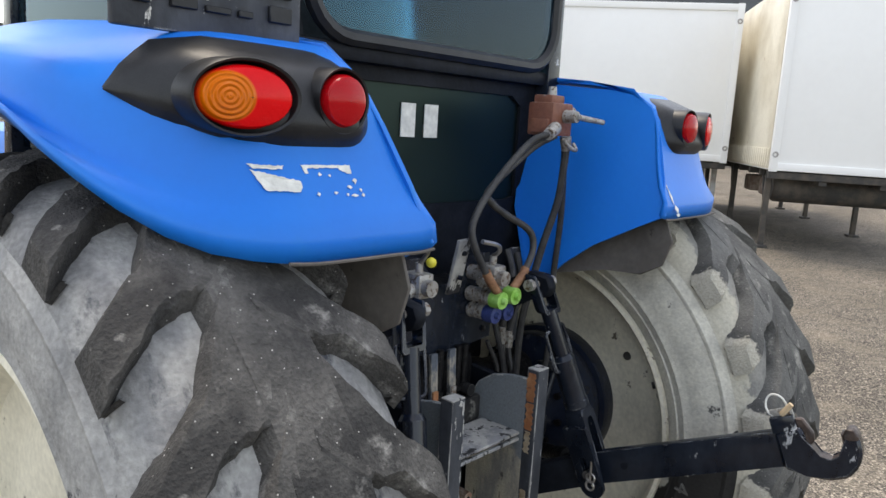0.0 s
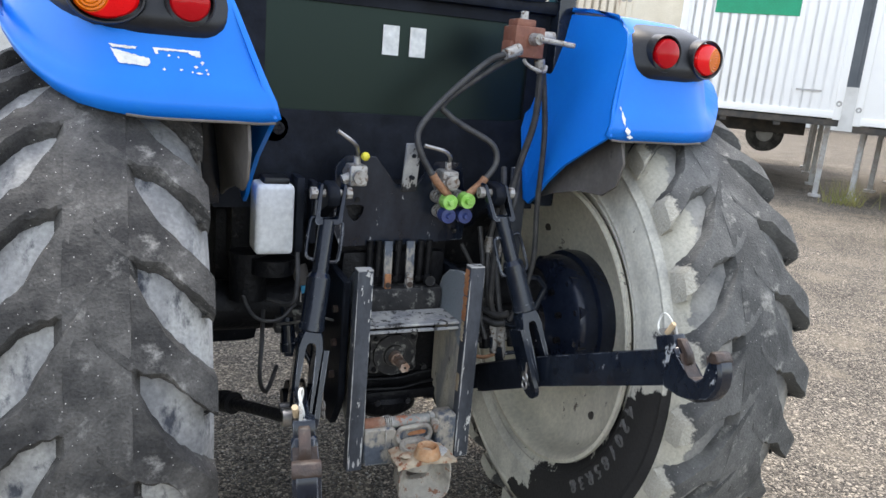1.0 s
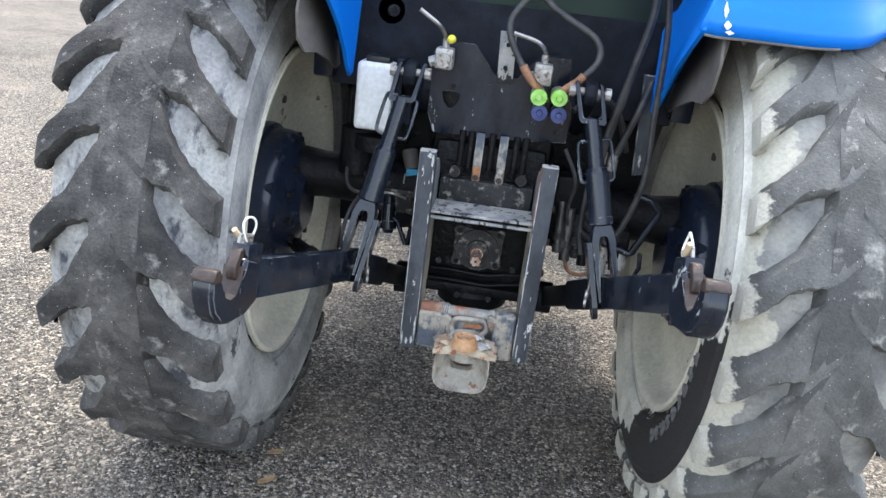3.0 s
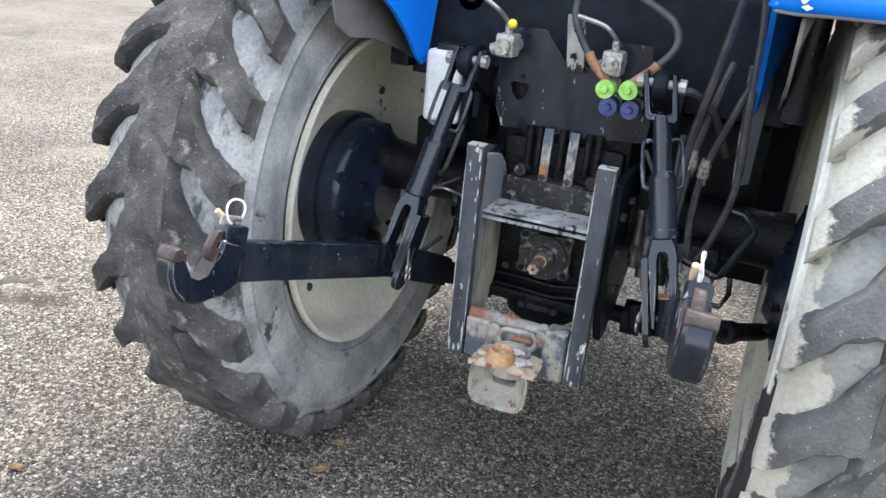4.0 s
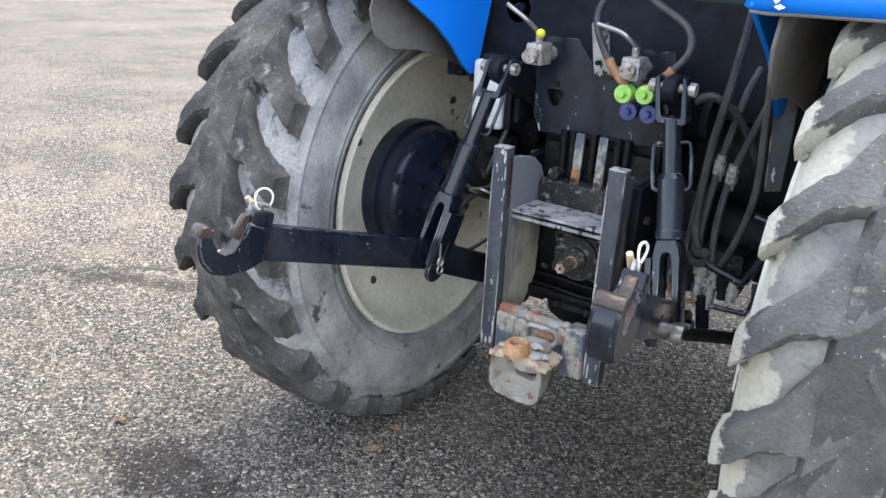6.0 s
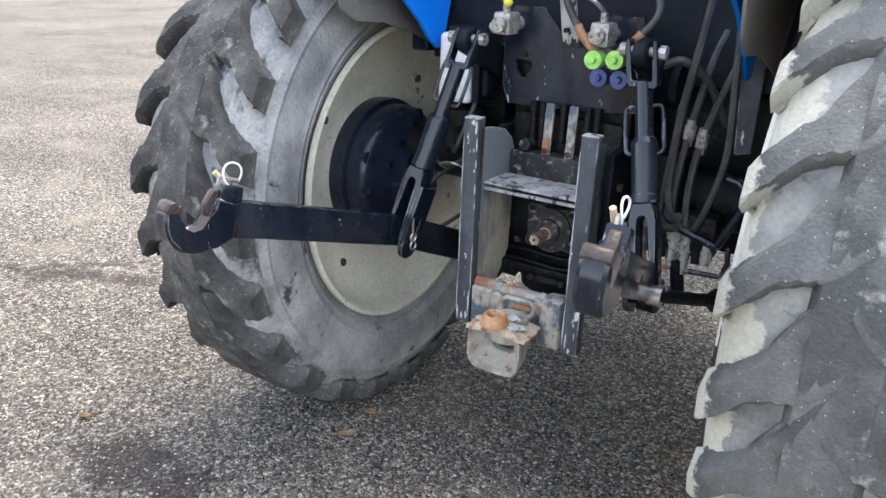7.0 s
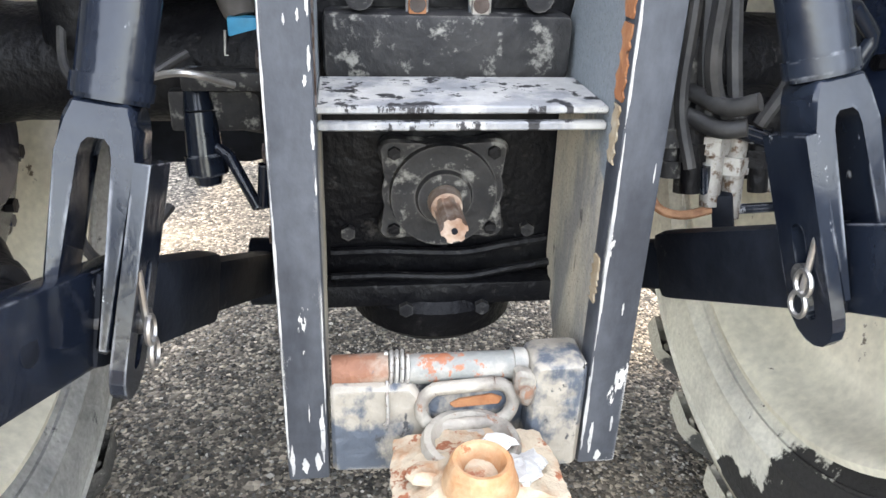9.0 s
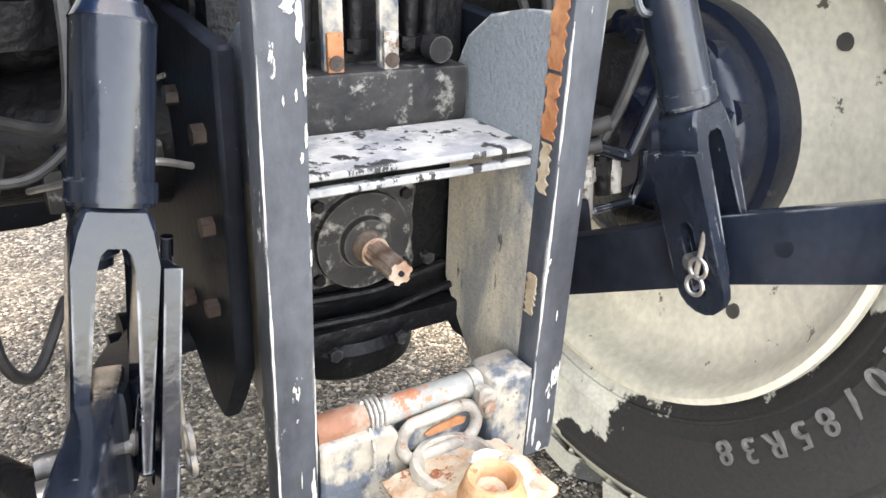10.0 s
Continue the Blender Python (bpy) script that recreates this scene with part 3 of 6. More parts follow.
def wheel(s, turn, lug_left, lug_right, groove, side_rubber, rubber):
    """A rear wheel on side s (-1 left, 1 right)."""
    c = Vector((s * WHEEL_X, AXLE_Y, AXLE_Z))
    bm = B()
    prof = [(-a, r) for a, r in TYRE_HALF[::-1]] + TYRE_HALF[1:]
    mid = len(TYRE_HALF) - 1
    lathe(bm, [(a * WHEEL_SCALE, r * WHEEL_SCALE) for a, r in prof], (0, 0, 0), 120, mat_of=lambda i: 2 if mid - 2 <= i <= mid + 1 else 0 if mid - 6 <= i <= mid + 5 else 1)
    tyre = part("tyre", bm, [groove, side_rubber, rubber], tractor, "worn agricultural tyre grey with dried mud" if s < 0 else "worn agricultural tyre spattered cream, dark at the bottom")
    tyre.location = c
    for k in range(LUGS):
        for me, off in ((lug_left, 0.0), (lug_right, 0.5)):
            o = new("tread_lug", me)
            o.parent = tyre
            o.rotation_euler = (-(turn + 2 * math.pi * (k + off) / LUGS), 0, 0)
    inner = -s
    w = WHEEL_SCALE
    bm = B()
    lathe(bm, [(a * w, r * w) for a, r in ((0.176, 0.490), (0.190, 0.512), (0.201, 0.510), (0.203, 0.498), (0.19, 0.486), (0.17, 0.478), (0.145, 0.471), (0.125, 0.46), (0.11, 0.445),
               (0.1, 0.43), (0.092, 0.41), (0.083, 0.38), (0.073, 0.345), (0.062, 0.31), (0.053, 0.28), (0.05, 0.16))], c, 96, sign=inner)
    lathe(bm, [(a * w, r * w) for a, r in ((-0.05, 0.16), (-0.062, 0.16), (-0.062, 0.27), (-0.05, 0.34), (-0.06, 0.42), (-0.12, 0.472), (-0.17, 0.478), (-0.19, 0.50), (-0.186, 0.512), (-0.176, 0.49))], c, 96, sign=inner)
    rim = part("rim", bm, CREAM, tractor, "cream painted steel wheel rim, chipped and stained")
    for k in range(4):
        a = 2 * math.pi * (k + 0.6) / 4
        bm = B()
        p = c + w * Vector((inner * 0.07, 0.365 * math.cos(a), 0.365 * math.sin(a)))
        rod(bm, p, p + Vector((inner * 0.016, 0, 0)), 0.017, 0.015, 12)
        part("wheel_bolt", bm, DARKIRON, rim)
    bm = B()
    p = c + w * Vector((inner * 0.1, -0.435, 0.165))
    rod(bm, p, p + Vector((inner * 0.02, 0.03, -0.012)), 0.012, 0.012, 12)
    part("valve_hole_plug", bm, DARKIRON, rim)
    bm = B()
    lathe(bm, [(0.04, 0.0), (0.04, 0.272), (0.1, 0.276), (0.118, 0.272), (0.124, 0.257), (0.165, 0.256), (0.186, 0.25), (0.2, 0.238), (0.21, 0.215), (0.235, 0.13), (0.26, 0.1), (0.262, 0.0)], c, 64, sign=inner)
    drum = part("axle_drum", bm, DRUM, tractor, "glossy black cast final drive drum")
    for k in range(12):     # bosses round the edge of the drum
        a = 2 * math.pi * k / 12 + 0.1
        bm = B()
        q = c + Vector((0, 0.228 * math.cos(a), 0.228 * math.sin(a)))
        rod(bm, q + Vector((inner * 0.02, 0, 0)), q + Vector((inner * 0.196, 0, 0)), 0.03, 0.027, 16)
        rod(bm, q + Vector((inner * 0.196, 0, 0)), q + Vector((inner * 0.208, 0, 0)), 0.013, 0.012, 6)
        part("drum_boss", bm, DRUM, drum)
    for k in range(10):
        a = 2 * math.pi * k / 10 + 0.2
        bm = B()
        q = c + Vector((inner * 0.226, 0.155 * math.cos(a), 0.155 * math.sin(a)))
        bolt(bm, q, (inner, 0, 0), 0.013, 0.016)
        part("drum_bolt", bm, GREASE, drum)
    return tyre


wheel(-1, 0.237, lug_mesh(-1, RUBBER), lug_mesh(1, RUBBER), CARCASS, SIDEWALL, RUBBER)
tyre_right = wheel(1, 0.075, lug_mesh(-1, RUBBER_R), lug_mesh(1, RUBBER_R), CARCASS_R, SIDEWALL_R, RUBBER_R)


def raised_text(text, radius, x, start, step, size, parent, mat):
    """Letters moulded round the inner side wall of a tyre; they face the middle of the tractor."""
    for i, ch in enumerate(text):
        cu = bpy.data.curves.new("letter", "FONT")
        cu.body, cu.size, cu.extrude, cu.align_x, cu.align_y = ch, size, 0.005, "CENTER", "CENTER"
        tmp = bpy.data.objects.new("letter", cu)
        scene.collection.objects.link(tmp)
        dep = bpy.context.evaluated_depsgraph_get()
        me = bpy.data.meshes.new_from_object(tmp.evaluated_get(dep))
        bpy.data.objects.remove(tmp)
        me.materials.clear()
        me.materials.append(mat)
        o = new("raised_letter", me)
        o.parent = parent
        a = start + step * i           # angle from straight down, growing towards the rear
        # local x runs along the rim, local y points away from the hub, local z towards the tractor's middle
        out = Vector((0, -math.sin(a), -math.cos(a)))
        nor = Vector((-1, 0, 0))
        along = out.cross(nor)
        m = Matrix((along, out, nor)).transposed().to_4x4()
        o.matrix_local = Matrix.Translation(Vector((x, 0, 0)) + out * radius) @ m


raised_text("420/85R38", 0.642, -0.2425, 1.42, -0.096, 0.068, tyre_right, WETRUBBER)


# ---- mudguards ----
def rear_y(z):
    zs = [1.49, 1.515, 1.545, 1.605, 1.665, 1.73, 1.79, 1.84, 1.88, 1.91]
    ys = [-0.24, -0.27, -0.27, -0.237, -0.21, -0.188, -0.168, -0.14, -0.09, 0.0]
    return float(np.interp(z, zs, ys))


GUARD_X = [0.485, 0.50, 0.54, 0.60, 0.68, 0.78, 0.84, 0.89, 0.94, 0.99, 1.04, 1.08, 1.11, 1.13, 1.14]
GUARD_LOW = [1.532, 1.522, 1.519, 1.52, 1.52, 1.521, 1.526, 1.538, 1.561, 1.602, 1.652, 1.695, 1.738, 1.785, 1.83]
GUARD_WRAP = [0, 0, 0, 0, 0, 0.001, 0.006, 0.022, 0.06, 0.11, 0.165, 0.22, 0.28, 0.36, 0.5]


def wrap_at(x):
    return float(np.interp(abs(x), GUARD_X, GUARD_WRAP))


def lens_wrap(x, off):
    return wrap_at(x) + (wrap_at(x + 0.03) - wrap_at(x - 0.03)) / 0.06 * off * 0.7


def mudguard(s):
    bm = B()
    xs, low, wrap = GUARD_X, GUARD_LOW, GUARD_WRAP
    grid = []
    for x, zl, bulge in zip(xs, low, wrap):
        col = []
        lean = max(0.0, (0.635 - x)) if x < 0.635 else 0.0
        for i in range(18):
            u = i / 17
            if u < 0.55:
                z = zl + (1.905 - zl) * (u / 0.55)
                y = rear_y(z - (zl - 1.52)) if i < 2 else rear_y(z)
                if i == 0:
                    y += 0.012
            else:
                w = (u - 0.55) / 0.45
                y = 0.02 + w * 1.05
                z = 1.905 + 0.045 * math.sin(w * math.pi * 0.55) - 0.33 * max(0, w - 0.45) ** 1.6
            # the inner edge slants outwards as it rises
            xx = x + (max(0.0, min(1.0, (z - 1.54) / 0.37)) * 0.145 * max(0, 1 - (x - 0.485) / 0.14))
            col.append(bm.verts.new((s * xx, min(y + bulge, 1.07), z - min(0.05, 0.35 * bulge))))
        grid.append(col)
    for a, b in zip(grid, grid[1:]):
        for i in range(17):
            bm.faces.new((a[i], b[i], b[i + 1], a[i + 1]))
    bmesh.ops.remove_doubles(bm, verts=bm.verts, dist=0.0005)
    bmesh.ops.recalc_face_normals(bm, faces=bm.faces)
    if sum(f.normal.y for f in bm.faces if f.calc_center_median().y < -0.1) > 0:
        bmesh.ops.reverse_faces(bm, faces=bm.faces)
    me = bpy.data.meshes.new("mudguard")
    bm.to_mesh(me)
    bm.free()
    me.materials.append(BLUE)
    me.polygons.foreach_set("use_smooth", [True] * len(me.polygons))
    guard = new("mudguard", me)
    guard.parent = tractor
    mod = guard.modifiers.new("thick", "SOLIDIFY")
    mod.thickness, mod.offset = 0.012, -1
    tagged(guard, "bright blue plastic mudguard with scuffed lower edge")
    # inner side panel, and the dusty arch lining behind it
    outline = [(-0.262, 1.53), (-0.17, 1.485), (-0.03, 1.41), (0.07, 1.335), (0.13, 1.275), (0.175, 1.24), (0.215, 1.25), (0.28, 1.5), (0.36, 1.92), (0.02, 1.895), (-0.07, 1.88), (-0.14, 1.84), (-0.185, 1.755), (-0.23, 1.64)]
    bm = B()
    prism(bm, outline, 0.012, plane_yz(s * 0.5 - 0.006), 0.003)
    for v in bm.verts:      # follows the slant of the guard
        v.co.x += s * 0.135 * max(0.0, min(1.0, (v.co.z - 1.54) / 0.37))
    part("inner_panel", bm, BLUE, guard)
    bm = B()
    lining = [(-0.24, 1.51), (-0.265, 1.45), (-0.24, 1.375), (-0.17, 1.335), (-0.04, 1.33), (0.12, 1.29), (0.24, 1.25), (0.46, 1.3), (0.55, 1.7), (0.3, 1.85), (-0.03, 1.80), (-0.13, 1.69)]
    prism(bm, lining, 0.008, plane_yz(s * 0.56 - 0.004), 0.002)
    for v in bm.verts:
        v.co.x += s * 0.135 * max(0.0, min(1.0, (v.co.z - 1.54) / 0.37))
    part("arch_lining", bm, DUSTY, guard, "grey-brown dusty plastic wheel arch lining")
    # lamp housing: a moulded cover that follows the guard
    bm = B()
    grid = []
    for i in range(19):
        x = 0.592 + 0.43 * i / 18
        hi_z = float(np.interp(x, (0.592, 0.605, 0.63, 0.67, 0.88, 0.955, 0.995, 1.022), (1.79, 1.84, 1.868, 1.878, 1.88, 1.866, 1.828, 1.786)))
        lo_z = float(np.interp(x, (0.592, 0.605, 0.63, 0.67, 0.80, 0.90, 0.965, 1.022), (1.77, 1.725, 1.705, 1.698, 1.698, 1.71, 1.738, 1.782)))
        col = []
        for j in range(11):
            v = j / 10
            z = lo_z + (hi_z - lo_z) * v
            out = min(1.0, 5.5 * v * (1 - v)) * min(1.0, (i + 0.2) / 3, (18.2 - i) / 4)
            col.append(bm.verts.new((s * x, rear_y(min(z, 1.9)) + wrap_at(x) + 0.014 - 0.05 * out, z)))
        grid.append(col)
    for a, c in zip(grid, grid[1:]):
        for j in range(10):
            bm.faces.new((a[j], a[j + 1], c[j + 1], c[j]))
    housing = part("lamp_housing", bm, PLASTIC, guard, "matt black plastic lamp housing", angle=60)

    def lens_disc(name, x, z, rx, rz, y, mat, lab):
        bm = B()
        rows = []
        for a, k in ((0.0, 1.0), (-0.012, 0.985), (-0.020, 0.9), (-0.026, 0.6), (-0.028, 0.02)):
            rows.append([bm.verts.new((s * (x + rx * k * math.cos(t)), y + a + lens_wrap(x, rx * k * math.cos(t)), z + rz * k * math.sin(t))) for t in [2 * math.pi * j / 40 for j in range(40)]])
        for p, q in zip(rows, rows[1:]):
            for j in range(40):
                bm.faces.new((p[j], p[(j + 1) % 40], q[(j + 1) % 40], q[j]))
        return part(name, bm, mat, housing, lab)
    for x, z, rx, rz in ((0.878, 1.783, 0.079, 0.057), (0.697, 1.788, 0.053, 0.053)):      # round sockets
        bm = B()
        rows = []
        for a, k in ((0.03, 1.1), (-0.016, 1.09), (-0.022, 1.05), (-0.02, 0.99), (0.0, 0.95)):
            rows.append([bm.verts.new((s * (x + rx * k * math.cos(t)), -0.195 + a + lens_wrap(x, rx * k * math.cos(t)), z + rz * k * math.sin(t))) for t in [2 * math.pi * j / 40 for j in range(40)]])
        for p, q in zip(rows, rows[1:]):
            for j in range(40):
                bm.faces.new((p[j], p[(j + 1) % 40], q[(j + 1) % 40], q[j]))
        part("lamp_socket", bm, PLASTIC, housing)
    lens_disc("tail_light", 0.878, 1.783, 0.072, 0.05, -0.2, TAIL[s], "oval tail light, red with an amber outer part")
    lens_disc("reflector", 0.697, 1.788, 0.046, 0.046, -0.204, DEEPRED, "round dark red reflector")
    # rest of a torn sticker (corner points in millimetres) and scuffs
    rnd = random.Random(5 if s < 0 else 6)
    if s < 0:
        shapes = [[(0, 0), (61, -2), (58, -8), (8, -6)], [(5, -9), (50, -19), (88, -26), (90, -38), (80, -45), (56, -42), (22, -41)], [(96, -1), (174, -1), (174, -5), (106, -6), (107, -15), (101, -14)], [(174, -1), (200, -1), (202, -16), (192, -15), (176, -9)]]
        shapes += [[(x - w, z), (x, z + h), (x + w, z), (x, z - h)] for x, z, w, h in ((131, -16, 4, 3), (152, -19, 3, 2), (120, -48, 4, 3), (158, -47, 4, 3), (183, -50, 3, 2), (199, -52, 8, 3), (191, -38, 6, 3), (206, -28, 5, 5), (215, -43, 3, 3), (218, -52, 4, 3))]
        shapes = [[(-0.875 + x / 1000, 1.679 + z / 1000) for x, z in shape] for shape in shapes]
    else:
        shapes = [[(x - w, z), (x, z + h), (x + w, z), (x, z - h)] for x, z, w, h in ((0.545, 1.585, 0.006, 0.022), (0.552, 1.550, 0.010, 0.012), (0.54, 1.615, 0.004, 0.007), (0.56, 1.533, 0.012, 0.006))]
    for shape in shapes:
        bm = B()
        pts = []
        for (xa, za), (xb, zb) in zip(shape, shape[1:] + shape[:1]):
            steps = max(2, int(math.hypot(xb - xa, zb - za) / 0.004))
            for k in range(steps):
                px = xa + (xb - xa) * k / steps + rnd.uniform(-0.001, 0.001)
                pz = za + (zb - za) * k / steps + rnd.uniform(-0.001, 0.001)
                pts.append(bm.verts.new((px, rear_y(pz) - 0.003 + wrap_at(px), pz)))
        bm.faces.new(pts)
        r = bmesh.ops.extrude_face_region(bm, geom=bm.faces[:])
        for v in [g for g in r["geom"] if isinstance(g, bmesh.types.BMVert)]:
            v.co.y += 0.002
        part("sticker_remnant" if s < 0 else "paint_scuff", bm, TAPE, guard, "torn white sticker residue" if s < 0 else "chipped white paint scuff", smooth=False)
    bm = B()      # worn bright lower edge
    tube(bm, [(s * x, rear_y(zl) + 0.006, zl - 0.001) for x, zl in zip(xs[1:7], low[1:7])], 0.0035, 6)
    part("edge_bead", bm, DUSTY, guard, "bare grey scuffed edge bead")
    return guard


DUSTY = material("dusty_grey_brown_plastic", (0.09, 0.08, 0.07), (0.15, 0.135, 0.12), (0.04, 0.036, 0.032), rough=0.75, scale=4, bump=0.2)
mudguard(-1)
mudguard(1)

# ---- cab ----
for s in (-1, 1):
    for p, q, w in (((s * 0.60, 0.27, 1.22), (s * 0.62, 0.30, 2.75), 0.09), ((s * 0.62, 1.55, 1.2), (s * 0.60, 1.5, 2.75), 0.07)):
        bm = B()
        bar(bm, p, q, w, 0.07, 0.012, (0, 1, 0))
        part("cab_pillar", bm, SATIN, tractor, "black steel cab pillar")
bm = B()
box(bm, (-0.72, 0.18, 2.74), (0.72, 1.75, 2.92), 0.05)
part("cab_roof", bm, BLUE, tractor)
bm = B()
prism(bm, ring_plate([(-0.58, 1.20), (0.58, 1.20), (0.58, 1.93), (-0.58, 1.93)], [(-0.43, 1.535), (-0.43, 1.86), (0.45, 1.86), (0.5, 1.83), (0.5, 1.53), (0.45, 1.52), (-0.40, 1.52)]), 0.04, plane_xz(0.29))
part("rear_bulkhead", bm, BLACK, tractor, "black sheet steel cab rear wall", smooth=False)
bm = B()
box(bm, (-0.44, 0.302, 1.51), (0.51, 0.308, 1.87))
pane = part("lower_window", bm, GLASS, tractor, "green tinted lower rear window with two paper labels")
pane.visible_shadow = False
for x in (-0.02, 0.075):
    bm = B()
    box(bm, (x - 0.028, 0.296, 1.715), (x + 0.028, 0.2995, 1.81))
    part("paper_label", bm, TAPE, pane)


def window_loop(w0, w1, z0, z1, r, n=6):
    pts = []
    for cx, cz, a0 in ((w1 - r, z1 - r, 0), (w0 + r, z1 - r, 90), (w0 + r, z0 + r, 180), (w1 - r, z0 + r, 270)):
        pts += [(cx + r * math.cos(radians(a0 + 90 * i / n)), cz + r * math.sin(radians(a0 + 90 * i / n))) for i in range(n + 1)]
    return pts


bm = B()
loop = window_loop(-0.42, 0.60, 1.955, 2.70, 0.13)
tube(bm, [(x, 0.25, z) for x, z in loop] + [(loop[0][0], 0.25, loop[0][1])], 0.022, 8, smooth=False)
part("window_seal", bm, PLASTIC, tractor, "thick black rubber window frame")
bm = B()
prism(bm, loop, 0.006, plane_xz(0.247))
pane2 = part("upper_window", bm, GLASS_UP, tractor, "grey-green tinted upper rear window", smooth=False)
pane2.visible_shadow = False
bm = B()
prism(bm, [(-0.68, 1.9), (-0.41, 1.9), (-0.435, 2.0), (-0.445, 2.75), (-0.68, 2.75)], 0.03, plane_xz(0.262), 0.004)
corner = part("corner_pillar", bm, BLACK, tractor, "broad black rear corner pillar of the cab")
bm = B()
rod(bm, (-0.475, 0.25, 1.99), (-0.475, 0.25, 2.07), 0.014, 0.014, 12)
box(bm, (-0.5, 0.245, 1.985), (-0.452, 0.262, 2.075), 0.004)
part("hinge", bm, OLDIRON, corner, "rusty window hinge")
bm = B()
box(bm, (-0.60, 0.25, 1.90), (0.62, 0.31, 1.945), 0.012)
part("window_crossbar", bm, BLACK, tractor)
bm = B()
box(bm, (-0.60, 0.40, 1.18), (0.60, 1.55, 1.24), 0.01)
part("cab_floor", bm, BLACK, tractor)
for s in (-1, 1):
    bm = B()
    box(bm, (s * 0.575 - 0.012, 0.345, 1.235), (s * 0.575 + 0.012, 1.5, 1.9), 0.004)
    part("cab_side_panel", bm, SEAT, tractor, "dark grey inner cab panel")
bm = B()
box(bm, (-0.56, 1.46, 1.235), (0.56, 1.49, 1.75), 0.01)
part("dashboard", bm, SEAT, tractor)
for s in (-1, 1):
    bm = B()
    box(bm, (s * 0.615 - 0.003, 0.42, 1.6), (s * 0.615 + 0.003, 1.48, 2.72))
    g = part("side_window", bm, GLASS_UP, tractor)
    g.visible_shadow = False
bm = B()
box(bm, (-0.56, 1.5, 1.5), (0.56, 1.506, 2.72))
g = part("front_window", bm, GLASS_UP, tractor)
g.visible_shadow = False
bm = B()
box(bm, (-0.24, 0.62, 1.55), (0.24, 0.76, 2.2), 0.05)
box(bm, (-0.25, 0.72, 1.5), (0.25, 1.15, 1.64), 0.05)
part("driver_seat", bm, SEAT, tractor, "dark grey cloth driver seat")
bm = B()
tube(bm, [(0.17 * math.cos(a), 1.32 + 0.1 * math.sin(a), 1.92 + 0.14 * math.sin(a)) for a in [2 * math.pi * i / 20 for i in range(21)]], 0.014, 8, steps=2)
rod(bm, (0, 1.32, 1.92), (0, 1.45, 1.5), 0.03)
part("steering_wheel", bm, PLASTIC, tractor)
# bonnet and front end ahead of the cab
bm = B()
box(bm, (-0.34, 1.6, 1.0), (0.34, 3.35, 1.62), 0.09)
part("bonnet", bm, BLUE, tractor, "blue engine bonnet")
for s in (-1, 1):
    bm = B()
    lathe(bm, [(-0.15, 0.3), (-0.16, 0.48), (-0.13, 0.56), (-0.1, 0.6), (0.1, 0.6), (0.13, 0.56), (0.16, 0.48), (0.15, 0.3)], (s * 0.86, 2.95, 0.6), 48)
    part("front_tyre", bm, RUBBER, tractor)
    bm = B()
    lathe(bm, [(-0.14, 0.0), (-0.1, 0.2), (-0.15, 0.33), (0.15, 0.33), (0.05, 0.2), (0.05, 0.0)], (s * 0.86, 2.95, 0.6), 40)
    part("front_rim", bm, CREAM, tractor)
bm = B()
rod(bm, (-0.76, 2.95, 0.6), (0.76, 2.95, 0.6), 0.1)
box(bm, (-0.2, 1.2, 0.6), (0.2, 3.2, 1.05), 0.05)
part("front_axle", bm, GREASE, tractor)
# number plate carrier and work lamp on the left guard
bm = B()
box(bm, (-1.005, -0.012, 1.885), (-0.64, 0.008, 2.08), 0.006)
plate_holder = part("plate_carrier", bm, GREY, tractor, "dark grey plastic plate carrier with raised pattern")
rnd = random.Random(3)
for i in range(5):
    for j in range(3):
        x0, z0 = -0.975 + i * 0.065, 1.925 + j * 0.045
        bm = B()
        box(bm, (x0, -0.02, z0), (x0 + rnd.choice((0.03, 0.05)), -0.010, z0 + rnd.choice((0.012, 0.03))), 0.002, seg=1)
        part("raised_block", bm, PLASTIC, plate_holder)
bm = B()
box(bm, (-1.15, 0.06, 1.93), (-1.04, 0.16, 2.06), 0.02)
lamp = part("work_lamp", bm, PLASTIC, tractor)
bm = B()
box(bm, (-1.14, 0.05, 1.94), (-1.05, 0.058, 2.05), 0.003)
part("lamp_glass", bm, ZINC, lamp)

# ---- tanks and boxes under the cab, added to block light and view ----
for s in (-1, 1):
    bm = B()
    box(bm, (min(s * 0.3, s * 0.72), 0.95, 0.47), (max(s * 0.3, s * 0.72), 1.85, 1.17), 0.06)
    part("tank_blocker", bm, BLACK, tractor, "black fuel tank box added to block light under the cab")
    bm = B()
    box(bm, (min(s * 0.19, s * 0.56), 0.42, 0.9), (max(s * 0.19, s * 0.56), 0.93, 1.175), 0.03)
    part("underfloor_blocker", bm, GREASE, tractor, "greasy black box added under the cab floor as a blocker")
# ---- gearbox and rear housing ----
bm = B()
box(bm, (-0.187, 0.16, 0.56), (0.187, 1.6, 1.08), 0.03)
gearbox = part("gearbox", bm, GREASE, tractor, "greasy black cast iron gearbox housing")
bm = B()
box(bm, (-0.20, 0.185, 1.0), (0.20, 0.45, 1.3), 0.03)
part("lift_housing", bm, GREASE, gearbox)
for s in (-1, 1):
    bm = B()
    lathe(bm, [(0.18, 0.12), (0.3, 0.1), (0.36, 0.088), (0.6, 0.085), (0.68, 0.095)], (0, AXLE_Y + 0.06, AXLE_Z + 0.1), 32, sign=s)
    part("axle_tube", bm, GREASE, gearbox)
bm = B()
lathe(bm, [(0.0, 0.02), (0.0, 0.10), (0.02, 0.125), (0.06, 0.13), (0.075, 0.12)], (0, 0.22, 0.49), 40, axis="z")
part("sump_cover", bm, GREASE, gearbox)
bm = B()
